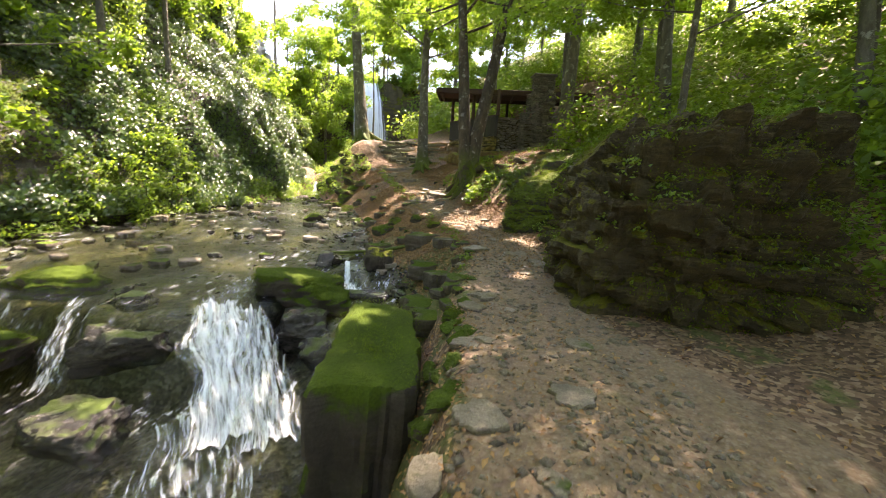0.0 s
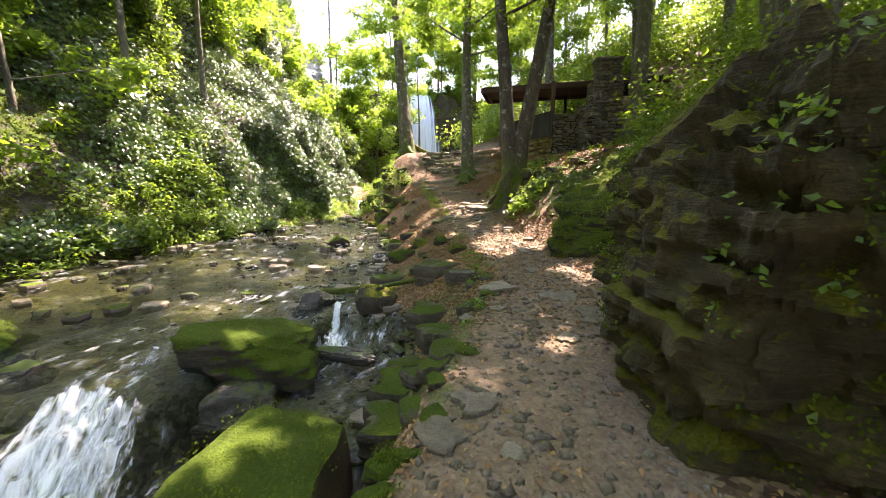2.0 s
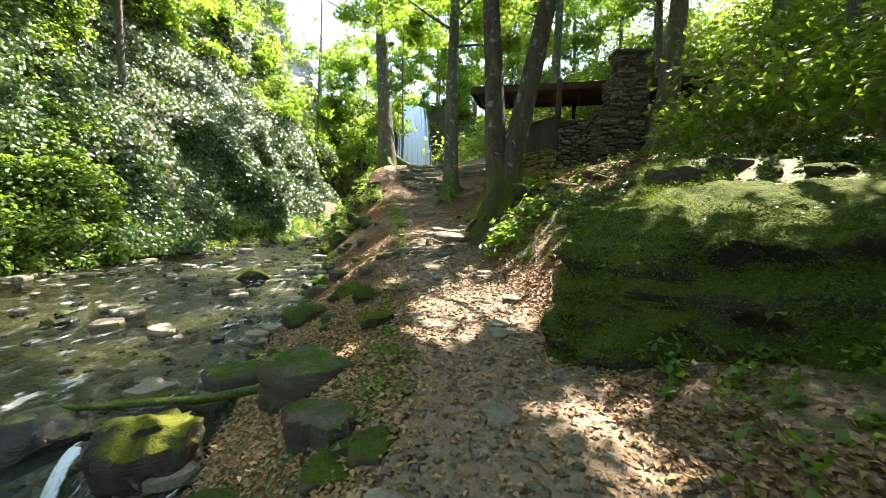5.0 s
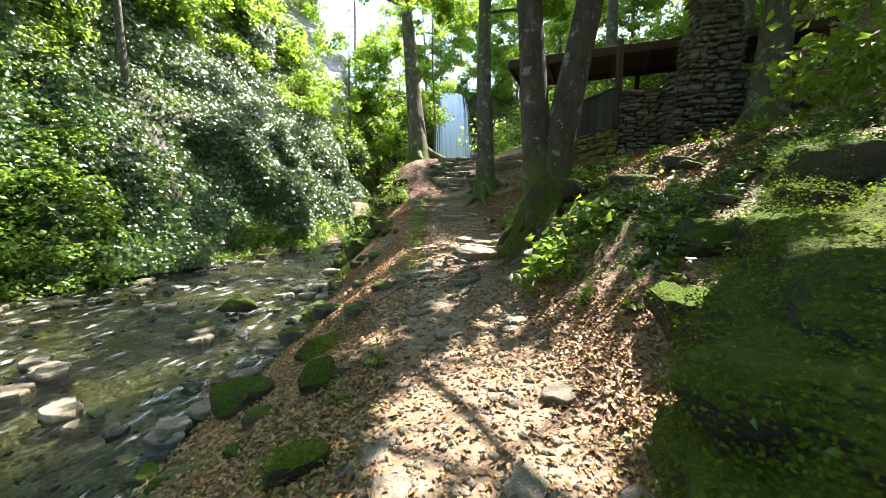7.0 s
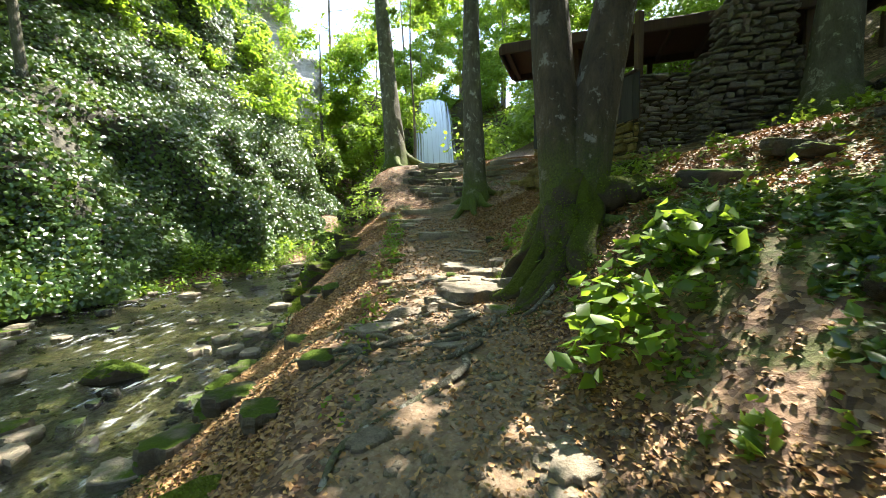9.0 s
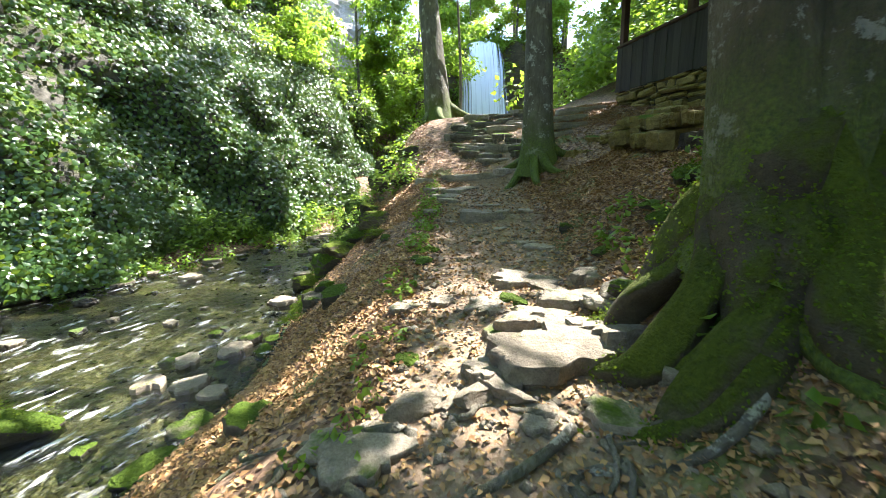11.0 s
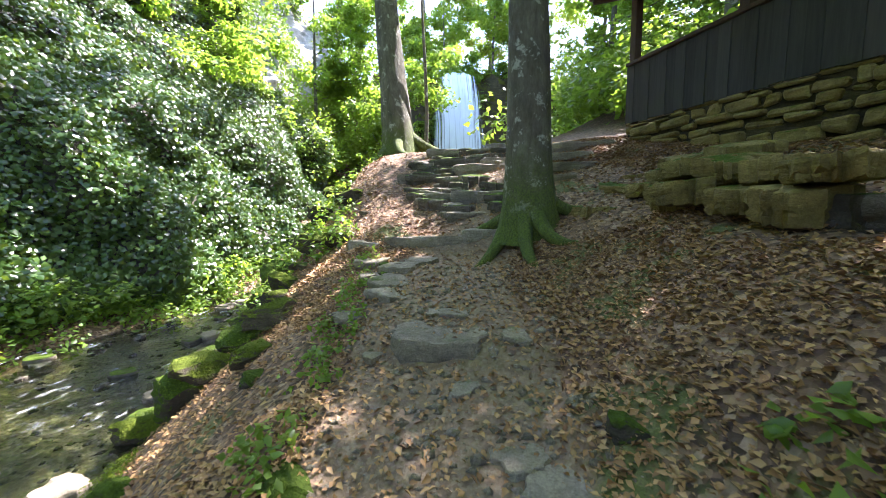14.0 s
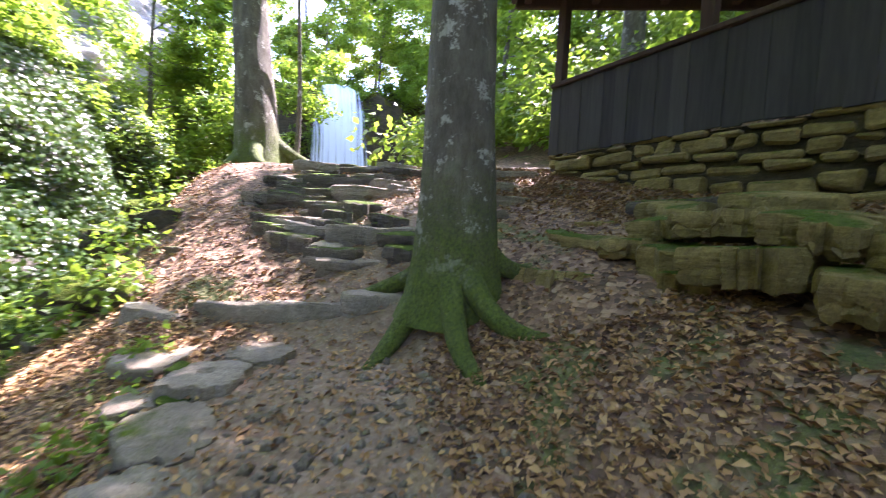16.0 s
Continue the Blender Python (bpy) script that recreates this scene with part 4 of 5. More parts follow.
# ---- shelter ----
FENCE_A, FENCE_B = Vector((0.25, 24.35, 0)), Vector((2.57, 20.75, 0))
CORNER = Vector((2.6, 20.85, 0))
AX = (FENCE_B - FENCE_A).normalized()
BX = Vector((-AX.y, AX.x, 0))          # into the shelter


def box(bm, c, sx, sy, sz, ax, bx, jitter=0.0, r=random):
    """A block round c with half sizes along ax, bx and up."""
    up = Vector((0, 0, 1))
    vs = [bm.verts.new(c + ax * (sx * i) + bx * (sy * j) + up * (sz * k) + Vector([r.uniform(-jitter, jitter) for _ in range(3)]))
          for i in (-1, 1) for j in (-1, 1) for k in (-1, 1)]
    for f in ((0, 1, 3, 2), (4, 6, 7, 5), (0, 4, 5, 1), (2, 3, 7, 6), (0, 2, 6, 4), (1, 5, 7, 3)):
        bm.faces.new([vs[i] for i in f])


def part(name, bm, material, parent, label="", bevel=0.0):
    if bevel:
        bmesh.ops.bevel(bm, geom=bm.edges[:], offset=bevel, segments=1, affect="EDGES")
    bmesh.ops.recalc_face_normals(bm, faces=bm.faces[:])
    me = bpy.data.meshes.new(name)
    bm.to_mesh(me)
    bm.free()
    me.materials.append(material)
    ob = new(name, me)
    ob.parent = parent
    if label:
        ob["label"] = label
    return ob


def block(name, c, sx, sy, sz, ax, bx, material, parent, bevel=0.01, jitter=0.0, label=""):
    bm = bmesh.new()
    box(bm, Vector(c), sx, sy, sz, ax, bx, jitter)
    return part(name, bm, material, parent, label, bevel)


def rubble(parent, origin, along, out, length, z0, z1, material, seed, top=None, hs=(0.10, 0.2), ls=(0.22, 0.6), depth=0.14):
    """Courses of rough stones, each a block of its own, standing proud of a core."""
    r = random.Random(seed)
    z = z0
    while z < z1 - 0.03:
        h = min(r.uniform(*hs), z1 - z)
        s = -r.uniform(0, 0.2)
        while s < length:
            ln = r.uniform(*ls)
            a, b = max(s, 0), min(s + ln, length)
            if b - a > 0.06:
                zz = z + r.uniform(-0.02, 0.02) + 0.035 * math.sin((a + b) * 1.7 + seed + z)
                hh = h * r.uniform(0.82, 1.12)
                c = origin + along * ((a + b) / 2) + out * r.uniform(-0.05, 0.03) + Vector((0, 0, zz + h / 2))
                bm = bmesh.new()
                box(bm, c, (b - a) / 2 - 0.02, depth, hh / 2 - 0.013, along, out, min(0.045, hh * 0.24), r)
                part("stone", bm, material, parent, "", 0.026)
            s += ln
        z += h


shelter = new("shelter", None)
tagged(shelter, "open wooden forest shelter with stone base and low roof", "shelter")
UP = Vector((0, 0, 1))
flen = (FENCE_B - FENCE_A).length
# stone base under the boards
base = block("base_wall", FENCE_A + AX * flen / 2 + BX * 0.24 + UP * 2.95, flen / 2, 0.16, 0.87, AX, BX, M_BOULDER, shelter, 0)
rubble(base, FENCE_A + BX * 0.14, AX, -BX, flen, 2.5, 3.83, M_WALLSTONE, 5, hs=(0.09, 0.24), ls=(0.18, 0.62))
# boards
s, k = 0.0, 0
while s < flen:
    block("board", FENCE_A + AX * (s + 0.09) + BX * (0.02 + 0.01 * (k % 2)) + UP * (4.33 + 0.012 * math.sin(k * 2.3)), 0.091, 0.012, 0.5, AX, BX, M_BOARD, shelter, 0.003)
    s += 0.18
    k += 1
block("rail", FENCE_A + AX * flen / 2 + BX * 0.03 + UP * 4.86, flen / 2, 0.06, 0.03, AX, BX, M_BEAM, shelter)
for s in (0.06, 2.1, flen - 0.1):
    block("post", FENCE_A + AX * s + BX * 0.12 + UP * 4.97, 0.07, 0.07, 1.15, AX, BX, M_BEAM, shelter)

# front wall and chimney
EX, EY = Vector((0.995, 0.1, 0)), Vector((-0.1, 0.995, 0))
wall2 = block("front_wall", CORNER + EX * 1.9 + EY * 0.2 + UP * 3.85, 1.9, 0.12, 0.85, EX, EY, M_BOULDER, shelter, 0)
rubble(wall2, CORNER + EY * 0.1, EX, -EY, 1.5, 2.9, 4.75, M_GREYSTONE, 8, hs=(0.07, 0.15), ls=(0.15, 0.42))
rubble(wall2, CORNER + EX * 2.8 + EY * 0.1, EX, -EY, 1.0, 2.9, 4.6, M_GREYSTONE, 9, hs=(0.07, 0.15), ls=(0.15, 0.42))
chim = new("chimney", None)
chim.parent = shelter
C0 = CORNER + EX * 1.25 - EY * 0.45
for o, ln, al, ou, k in ((C0, 1.65, EX, -EY, 1), (C0 + EY * 0.06, 0.7, EY, -EX, 2), (C0 + EX * 1.65 + EY * 0.06, 0.7, EY, EX, 3)):
    rubble(chim, o, al, ou, ln, 2.9, 5.0, M_GREYSTONE, k, hs=(0.07, 0.16), ls=(0.15, 0.4), depth=0.1)
for o, ln, al, ou, k in ((C0 + EX * 0.3, 1.2, EX, -EY, 4), (C0 + EX * 0.3 + EY * 0.06, 0.6, EY, -EX, 5), (C0 + EX * 1.5 + EY * 0.06, 0.6, EY, EX, 6)):
    rubble(chim, o, al, ou, ln, 5.0, 6.0, M_GREYSTONE, k, hs=(0.07, 0.16), ls=(0.15, 0.4), depth=0.1)
for o, ln, al, ou, k in ((C0 + EX * 0.5 + EY * 0.05, 0.9, EX, -EY, 7), (C0 + EX * 0.5 + EY * 0.11, 0.5, EY, -EX, 8), (C0 + EX * 1.4 + EY * 0.11, 0.5, EY, EX, 9)):
    rubble(chim, o, al, ou, ln, 6.0, 6.7, M_GREYSTONE, k, hs=(0.07, 0.16), ls=(0.15, 0.4), depth=0.1)
block("flue", C0 + EX * 0.95 + EY * 0.38 + UP * 4.75, 0.36, 0.28, 1.9, EX, EY, M_GREYSTONE, chim)
for dx in (0.55, 1.35):
    block("cap_stone", C0 + EX * dx + EY * 0.35 + UP * 6.75, 0.1, 0.3, 0.06, EX, EY, M_GREYSTONE, chim, 0.02)
block("cap", C0 + EX * 0.95 + EY * 0.35 + UP * 6.85, 0.58, 0.4, 0.05, EX, EY, M_GREYSTONE, chim, 0.02)
# roof
RX, RY = Vector((0.997, -0.07, 0)), Vector((0.07, 0.997, 0))
R0 = Vector((3.65, 23.0, 0))
block("roof", R0 + UP * 6.26, 4.1, 1.12, 0.05, RX, RY, M_ROOF, shelter, 0.02)
block("fascia", R0 - RY * 1.16 + UP * 6.17, 4.1, 0.05, 0.14, RX, RY, M_ROOF, shelter, 0.03)
block("fascia", R0 - RX * 4.13 + UP * 6.17, 0.04, 1.1, 0.13, RX, RY, M_ROOF, shelter, 0.03)
block("fascia", R0 + RY * 1.16 + UP * 6.15, 4.1, 0.05, 0.12, RX, RY, M_BEAM, shelter, 0.02)
for k in range(9):
    block("rafter", R0 + RX * (k * 0.98 - 3.92) + UP * 6.13, 0.05, 1.1, 0.07, RX, RY, M_BEAM, shelter)
for dx, dy in ((-0.2, 1.0), (2.2, 1.0), (3.9, 1.0), (3.9, -1.0), (2.6, -1.0)):
    block("post", R0 + RX * dx + RY * dy + UP * 4.8, 0.07, 0.07, 1.35, RX, RY, M_BEAM, shelter)
block("floor", R0 + RX * 1.3 + UP * 3.42, 1.9, 1.0, 0.1, RX, RY, M_GREYSTONE, shelter)
# ---- waterfall at the head of the valley ----
backwall = rock_mesh("backdrop_rock", (24, 9, 22), 5, M_BOULDER, 6.0, 6, 0.25, 0.5)
tagged(put(backwall, -6, 47, 2), "dark rock wall behind the tall waterfall", "rock face", kind="structure")
white_water("waterfall", (-8.5, 43.2, 10.9), (-7.1, 39.6, 2.5), 2.7, 5.0, 0.2, 60, 34, -0.03, "tall white waterfall over a dark rock wall", material=M_FALL, ragged=0.03)


# ---- steps and slabs of the path ----


def slab_mesh(name, length, depth, thick, seed, material, ragged=0.05, rings=44):
    """A flat broken slab: a many-cornered outline, split sides in beds, a nearly level top at z = 0."""
    q = np.random.RandomState(int(abs(seed) * 37) % 9973)
    ang = np.linspace(0, 2 * math.pi, rings, endpoint=False)
    planes = [(0, length / 2), (math.pi, length / 2), (math.pi / 2, depth / 2), (-math.pi / 2, depth / 2)]
    planes += [(q.uniform(0, 6.28), math.hypot(length, depth) / 2 * q.uniform(0.7, 0.9)) for _ in range(5)]
    planes = [(a + q.uniform(-0.09, 0.09), d * q.uniform(0.94, 1.04)) for a, d in planes]
    ca, sa = np.cos(ang), np.sin(ang)
    # even steps along the outline of the block, then the cuts
    k = 1 / np.maximum(np.abs(ca) ** 6 + np.abs(sa) ** 6, 1e-9) ** (1 / 6)
    px, py = ca * k * length / 2, sa * k * depth / 2
    for a, d in planes:
        over = np.maximum(px * math.cos(a) + py * math.sin(a) - d, 0)
        px, py = px - over * math.cos(a), py - over * math.sin(a)
    rag = ragged * (0.6 * np.repeat(q.normal(size=rings // 4 + 1), 4)[:rings] + 0.4 * q.normal(size=rings))
    out = np.hypot(px, py)
    px, py = px * (1 + rag * 0.5 / np.maximum(out, 0.1)), py * (1 + rag * 0.5 / np.maximum(out, 0.1))
    levels = ((0.90, -1.0, 0.5), (0.97, -0.78, 1.0), (0.93, -0.62, 0.8), (1.0, -0.5, 1.0), (1.005, -0.22, 0.6), (0.985, -0.05, 0.3), (0.95, 0.0, 0.2), (0.8, 0.02, 0.1), (0.5, 0.03, 0.1), (0.22, 0.02, 0.0))
    co = []
    for scl, zz, jag in levels:
        bed = 1 + jag * 0.03 * np.repeat(q.normal(size=rings // 3 + 1), 3)[:rings]
        x, y = px * scl * bed, py * scl * bed
        z = zz * thick + 0.016 * jag * q.normal(size=rings) + 0.035 * waves(x, y, 2.6, int(seed * 3) % 97 + 1) + 0.012 * waves(x, y, 9.0, 5)
        co.append(np.stack([x, y, z], -1))
    n = len(levels)
    co = np.concatenate(co + [np.array([[0, 0, 0.0]])])
    faces = [(i * rings + j, i * rings + (j + 1) % rings, (i + 1) * rings + (j + 1) % rings, (i + 1) * rings + j) for i in range(n - 1) for j in range(rings)]
    faces += [((n - 1) * rings + j, (n - 1) * rings + (j + 1) % rings, n * rings) for j in range(rings)]
    faces.append(tuple(reversed(range(rings))))
    ob = make(name, co, faces, material)
    ob.data.set_sharp_from_angle(angle=0.6)
    return ob


ob = slab_mesh("boulder", 0.95, 2.5, 1.25, 6.0, M_MOSSY, 0.12, 60)
tagged(put(ob, -0.64, 3.98, -0.18, 4, 1, 3), "flat-topped mossy rock ledge above the lower pool", "rock", "large mossy and wet rocks")
# x, y, top, length, depth, turn, thickness, tilt
for k, (cx, cy_, top, ln, dp, turn, th, tilt) in enumerate((
        (-1.55, 19.06, 1.49, 0.74, 0.6, 5, 0.3, -1), (-1.08, 19.08, 1.44, 0.3, 0.34, 25, 0.26, 4), (-2.0, 19.25, 1.42, 0.36, 0.5, 60, 0.2, 3),
        (-2.4, 21.78, 1.98, 1.95, 0.85, 2, 0.42, -3), (-3.5, 21.62, 1.87, 0.75, 0.75, -14, 0.42, -4), (-1.75, 21.85, 2.04, 0.8, 0.8, 8, 0.4, -2),
        (-2.0, 22.62, 2.30, 1.15, 0.6, 8, 0.3, -3), (-2.75, 22.75, 2.30, 0.7, 0.5, -8, 0.2, -4), (-3.1, 23.45, 2.74, 0.9, 0.5, 4, 0.22, -5), (-2.25, 23.7, 2.93, 1.2, 0.55, 18, 0.24, -4),
        (-2.9, 24.15, 3.16, 1.3, 0.5, 8, 0.24, -5), (-3.1, 24.95, 3.56, 1.5, 0.6, 6, 0.24, -4),
        (-1.0, 22.75, 2.72, 0.9, 0.5, -5, 0.26, -3), (-0.75, 23.2, 2.98, 1.1, 0.55, 5, 0.26, -3), (-0.85, 23.75, 3.25, 1.2, 0.55, 0, 0.26, -3), (-0.5, 24.3, 3.5, 1.3, 0.6, 6, 0.3, -3),
        (-2.5, 20.1, 1.58, 0.42, 0.5, 40, 0.14, 2), (-2.62, 20.6, 1.68, 0.46, 0.42, 15, 0.14, 2), (-2.5, 21.0, 1.75, 0.5, 0.36, -8, 0.14, 2), (-2.3, 19.7, 1.5, 0.34, 0.4, 60, 0.12, 2))):
    ob = slab_mesh("stone_step", ln, dp, th, k * 2.7 + 1, M_PALE if k not in (8, 10) else M_ROCK)
    if k >= 6:
        top = ground_z(cx, cy_ + 0.02) + 0.03
    tagged(put(ob, cx, cy_, top, turn, tilt), "worn grey stone slab set as a step in the path", "step", "steps up the path")
r = random.Random(33)
for k in range(46):
    y = 22.1 + 0.065 * k
    x = -2.4 - 0.12 * (y - 22) + r.uniform(-0.9, 1.0)
    ob = slab_mesh("path_rock", r.uniform(0.35, 0.8), r.uniform(0.25, 0.45), r.uniform(0.14, 0.24), k * 1.7 + 3, M_ROCK if k % 3 else M_PALE, 0.1, 32)
    tagged(put(ob, x, y, ground_z(x, y) + 0.04, r.uniform(-15, 40), r.uniform(-6, 6)), "rough brown rock worn by feet on the steep path", "rock", "rocks of the steep path")

# ---- ledge of slabs below the shelter ----
for k, (x, y, top, ln, dp, th, turn, tilt) in enumerate((
        (0.15, 21.6, 2.67, 0.95, 0.6, 0.14, -69, 3), (-0.4, 21.4, 2.36, 0.72, 0.38, 0.2, -62, -12), (0.62, 21.5, 2.95, 0.6, 0.5, 0.17, -66, 5), (0.56, 20.78, 2.84, 0.5, 0.5, 0.16, -72, -5),
        (0.42, 20.95, 2.63, 0.5, 0.5, 0.24, -60, 6), (0.52, 20.45, 2.62, 0.48, 0.5, 0.22, -76, -3), (0.7, 20.02, 2.6, 0.4, 0.55, 0.2, -64, 5), (1.3, 19.35, 2.66, 0.7, 0.6, 0.24, -66, 0),
        (1.65, 18.9, 2.7, 0.75, 0.6, 0.26, -60, 5), (0.95, 22.0, 3.02, 0.7, 0.5, 0.2, -58, 4), (0.3, 22.3, 2.82, 0.7, 0.5, 0.2, -75, 3), (2.0, 18.5, 2.72, 0.8, 0.6, 0.26, -56, 4),
        (0.72, 20.28, 2.8, 0.42, 0.5, 0.16, -58, 8), (0.84, 19.85, 2.76, 0.4, 0.45, 0.17, -74, -4), (0.88, 19.6, 2.56, 0.42, 0.5, 0.24, -66, 4), (1.0, 19.45, 2.74, 0.4, 0.5, 0.16, -62, 2),
        (0.95, 20.9, 3.0, 0.55, 0.45, 0.16, -64, 4), (0.4, 21.2, 2.8, 0.5, 0.35, 0.14, -80, 9), (0.3, 20.72, 2.42, 0.3, 0.25, 0.14, -40, 12))):
    if k in (7, 8, 11):
        top = ground_z(x, y) + 0.16
    ob = slab_mesh("ledge_slab", ln, dp, th, k * 3.3 + 40, M_ROCK if k in (7, 8, 9, 11) else M_WALLSTONE, 0.14)
    tagged(put(ob, x, y, top, turn, tilt, -4 if k % 2 else 3), "tilted ochre stone lying under the ledge" if k == 1 else "mossy brown slab at the end of the rock ledge" if k in (7, 8, 9, 11) else "flat ochre slab of a natural rock ledge", "rock slab", "slabs of the ledge")
# outcrop across the sunny stretch of the path
for k, (x, y, top, ln, dp, th, turn, tilt) in enumerate(((-0.12, 15.72, 0.98, 0.85, 0.36, 0.2, 36, 8), (-0.5, 15.5, 0.9, 0.4, 0.34, 0.24, 20, -6), (0.3, 16.1, 1.06, 0.6, 0.3, 0.24, 30, -5), (-0.35, 16.1, 0.98, 0.5, 0.26, 0.16, 12, 8),
                                                         (-0.75, 16.4, 0.96, 0.45, 0.3, 0.14, 40, 6), (-0.15, 16.55, 1.08, 0.55, 0.28, 0.16, 20, 5), (-0.55, 16.9, 1.06, 0.6, 0.32, 0.14, 10, 4), (0.1, 16.95, 1.16, 0.5, 0.3, 0.16, 25, 5))):
    ob = slab_mesh("path_slab", ln, dp, th, k * 1.9 + 80, M_PALE, 0.1)
    tagged(put(ob, x, y, top, turn, tilt, 5 - 3 * (k % 3)), "pale jagged slab breaking out of the trodden path", "rock slab", "outcrop in the path")

# ---- loose stones ----
BANK_BLOCKS = ((-4.5, 19.5, 0.95, 0.5, 0.42, 60), (-4.05, 20.1, 0.9, 0.45, 0.4, 70), (-4.7, 20.75, 0.5, 0.45, 0.42, 40), (-5.0, 21.4, 0.6, 0.5, 0.45, 20), (-4.3, 21.75, 0.8, 0.5, 0.35, 10), (-5.2, 22.4, 0.9, 0.6, 0.45, 30),
               (-4.8, 23.1, 0.7, 0.5, 0.35, 15), (-5.6, 23.5, 0.9, 0.6, 0.5, 50), (-5.9, 24.6, 1.0, 0.6, 0.5, 35), (-4.95, 19.0, 0.7, 0.4, 0.35, 65), (-3.6, 19.2, 0.45, 0.3, 0.25, 60),
               (-1.45, 12.75, 0.7, 0.4, 0.3, 60), (-0.2, 10.6, 0.5, 0.22, 0.22, 50), (-2.3, 9.9, 1.0, 0.5, 0.24, 20))
unit = {}
for key, material, layers in (("pale", M_PALE, 0), ("moss", M_MOSSY, 2), ("wet", M_WET, 0), ("rock", M_ROCK, 2)):
    for k in range(4):
        if key in ("pale", "rock"):
            o = slab_mesh("stone", 1.0, 1.0, 0.8, 100 + 7 * k + len(key), material, 0.25, 24)
            o.data.transform(Matrix.Translation((0, 0, 0.4)))
        else:
            o = rock_mesh("stone", (1, 1, 1), 100 + 7 * k + len(key), material, 0, 4, 0.17, 0.55, None, 15)
        unit[key, k] = o.data
        bpy.data.objects.remove(o)


def stone(key, x, y, z, sx, sy, sz, turn, label, category, group, name="stone", rx=0, ry=0):
    ob = new(name, unit[key, int(abs(x * 13 + y * 7)) % 4])
    ob.matrix_basis = pose(x, y, z, rx, ry, turn) @ Matrix.Diagonal((sx, sy, sz, 1))
    return tagged(ob, label, category, group)


r = random.Random(5)
# stones in the stream bed
for k in range(230):
    y = r.uniform(5.8, 24.0) if k < 160 else r.uniform(7.0, 16.5)
    lo, hi = float(station(y, 4)), float(station(y, 3))
    u = r.random()
    x = hi - (hi - lo) * (u * u if k % 3 else 1 - 0.35 * u * u)
    s = r.uniform(0.1, 0.32) * (1.25 if k % 9 == 0 else 1)
    zw = float(water_level(x, y))
    if (x + 2.7) ** 2 + (y - 7.3) ** 2 < 1.6:
        continue
    key = "wet" if k % 5 < 2 else ("rock" if k % 5 == 3 else "pale")
    stone(key, x, y, zw - 0.02 + r.uniform(-0.05, 0.03), s * 1.25, s, s * 0.65, r.uniform(0, 360),
          {"wet": "dark wet stone in the shallow stream", "rock": "brown stone with a little moss in the stream", "pale": "pale dry stone standing out of the stream"}[key], "stone", "stones in the stream")
# mossy blocks of the stream bank below the steps
for k, (x, y, sx, sy, sz, turn) in enumerate(BANK_BLOCKS):
    ob = rock_mesh("bank_block", (sx, sy, sz), k * 2.3 + 5, M_BANKMOSS, 3.0, 4, 0.13, 0.8, None, 8)
    tagged(put(ob, x, y, ground_z(x, y) + sz * 0.22, turn, 4 - 3 * (k % 3)), "dark block of rock with bright moss on top", "rock", "mossy blocks on the bank")
# mossy stones along the bank
for k in range(48):
    y = r.uniform(5.5, 24.5)
    hi, xe = float(station(y, 3)), float(station(y, 1))
    u = r.random() ** 2
    x = hi + (xe - hi) * u * 0.9 + 0.05
    s = r.uniform(0.15, 0.42) * (1 - 0.4 * u)
    key = ("moss", "rock", "rock", "rock")[k % 4]
    stone(key, x, y, ground_z(x, y) + s * 0.1, s * 1.3, s, s * 0.7, r.uniform(0, 360), {"moss": "mossy stone at the edge of the stream bank", "rock": "weathered brown stone on the stream bank"}[key], "stone", "stones on the bank", "bank_stone", rx=r.uniform(-12, 12))
for x, y, s in ((-4.75, 19.3, 0.75), (-4.4, 19.9, 0.6), (-5.35, 20.9, 0.7), (-5.0, 20.3, 0.55), (-5.9, 21.9, 0.8), (-6.3, 22.8, 0.9), (-7.0, 23.8, 1.0), (-6.4, 24.4, 0.8), (-1.75, 11.8, 0.55), (-1.6, 10.2, 0.45), (-0.75, 11.6, 0.4), (-0.3, 8.2, 0.5), (-0.45, 9.6, 0.55), (0.1, 8.7, 0.35), (0.05, 7.1, 0.45), (-0.25, 6.4, 0.5), (-0.1, 5.6, 0.45)):
    stone("moss" if y > 10.5 else "rock", x, y, ground_z(x, y) + s * 0.14, s * 1.25, s, s * 0.75, (x * 77) % 360, "green moss-covered rock on the stream bank" if y > 10.5 else "brown lichened rock on the stream bank", "rock", "rocks on the bank", "rock")
for x, y, sx, sy, sz, turn in ((0.85, 17.35, 0.55, 0.32, 0.3, 35), (1.3, 17.75, 0.6, 0.4, 0.36, 20), (1.75, 18.0, 0.7, 0.45, 0.42, -15), (1.2, 17.15, 0.5, 0.22, 0.22, 60), (1.95, 17.5, 0.5, 0.35, 0.3, 10), (0.55, 17.0, 0.36, 0.2, 0.18, 30)):
    stone("moss", x, y, ground_z(x, y) + 0.05, sx, sy, sz, turn, "mossy hump of stone and roots on the leafy slope", "rock", "mossy humps on the slope", "rock", rx=6)
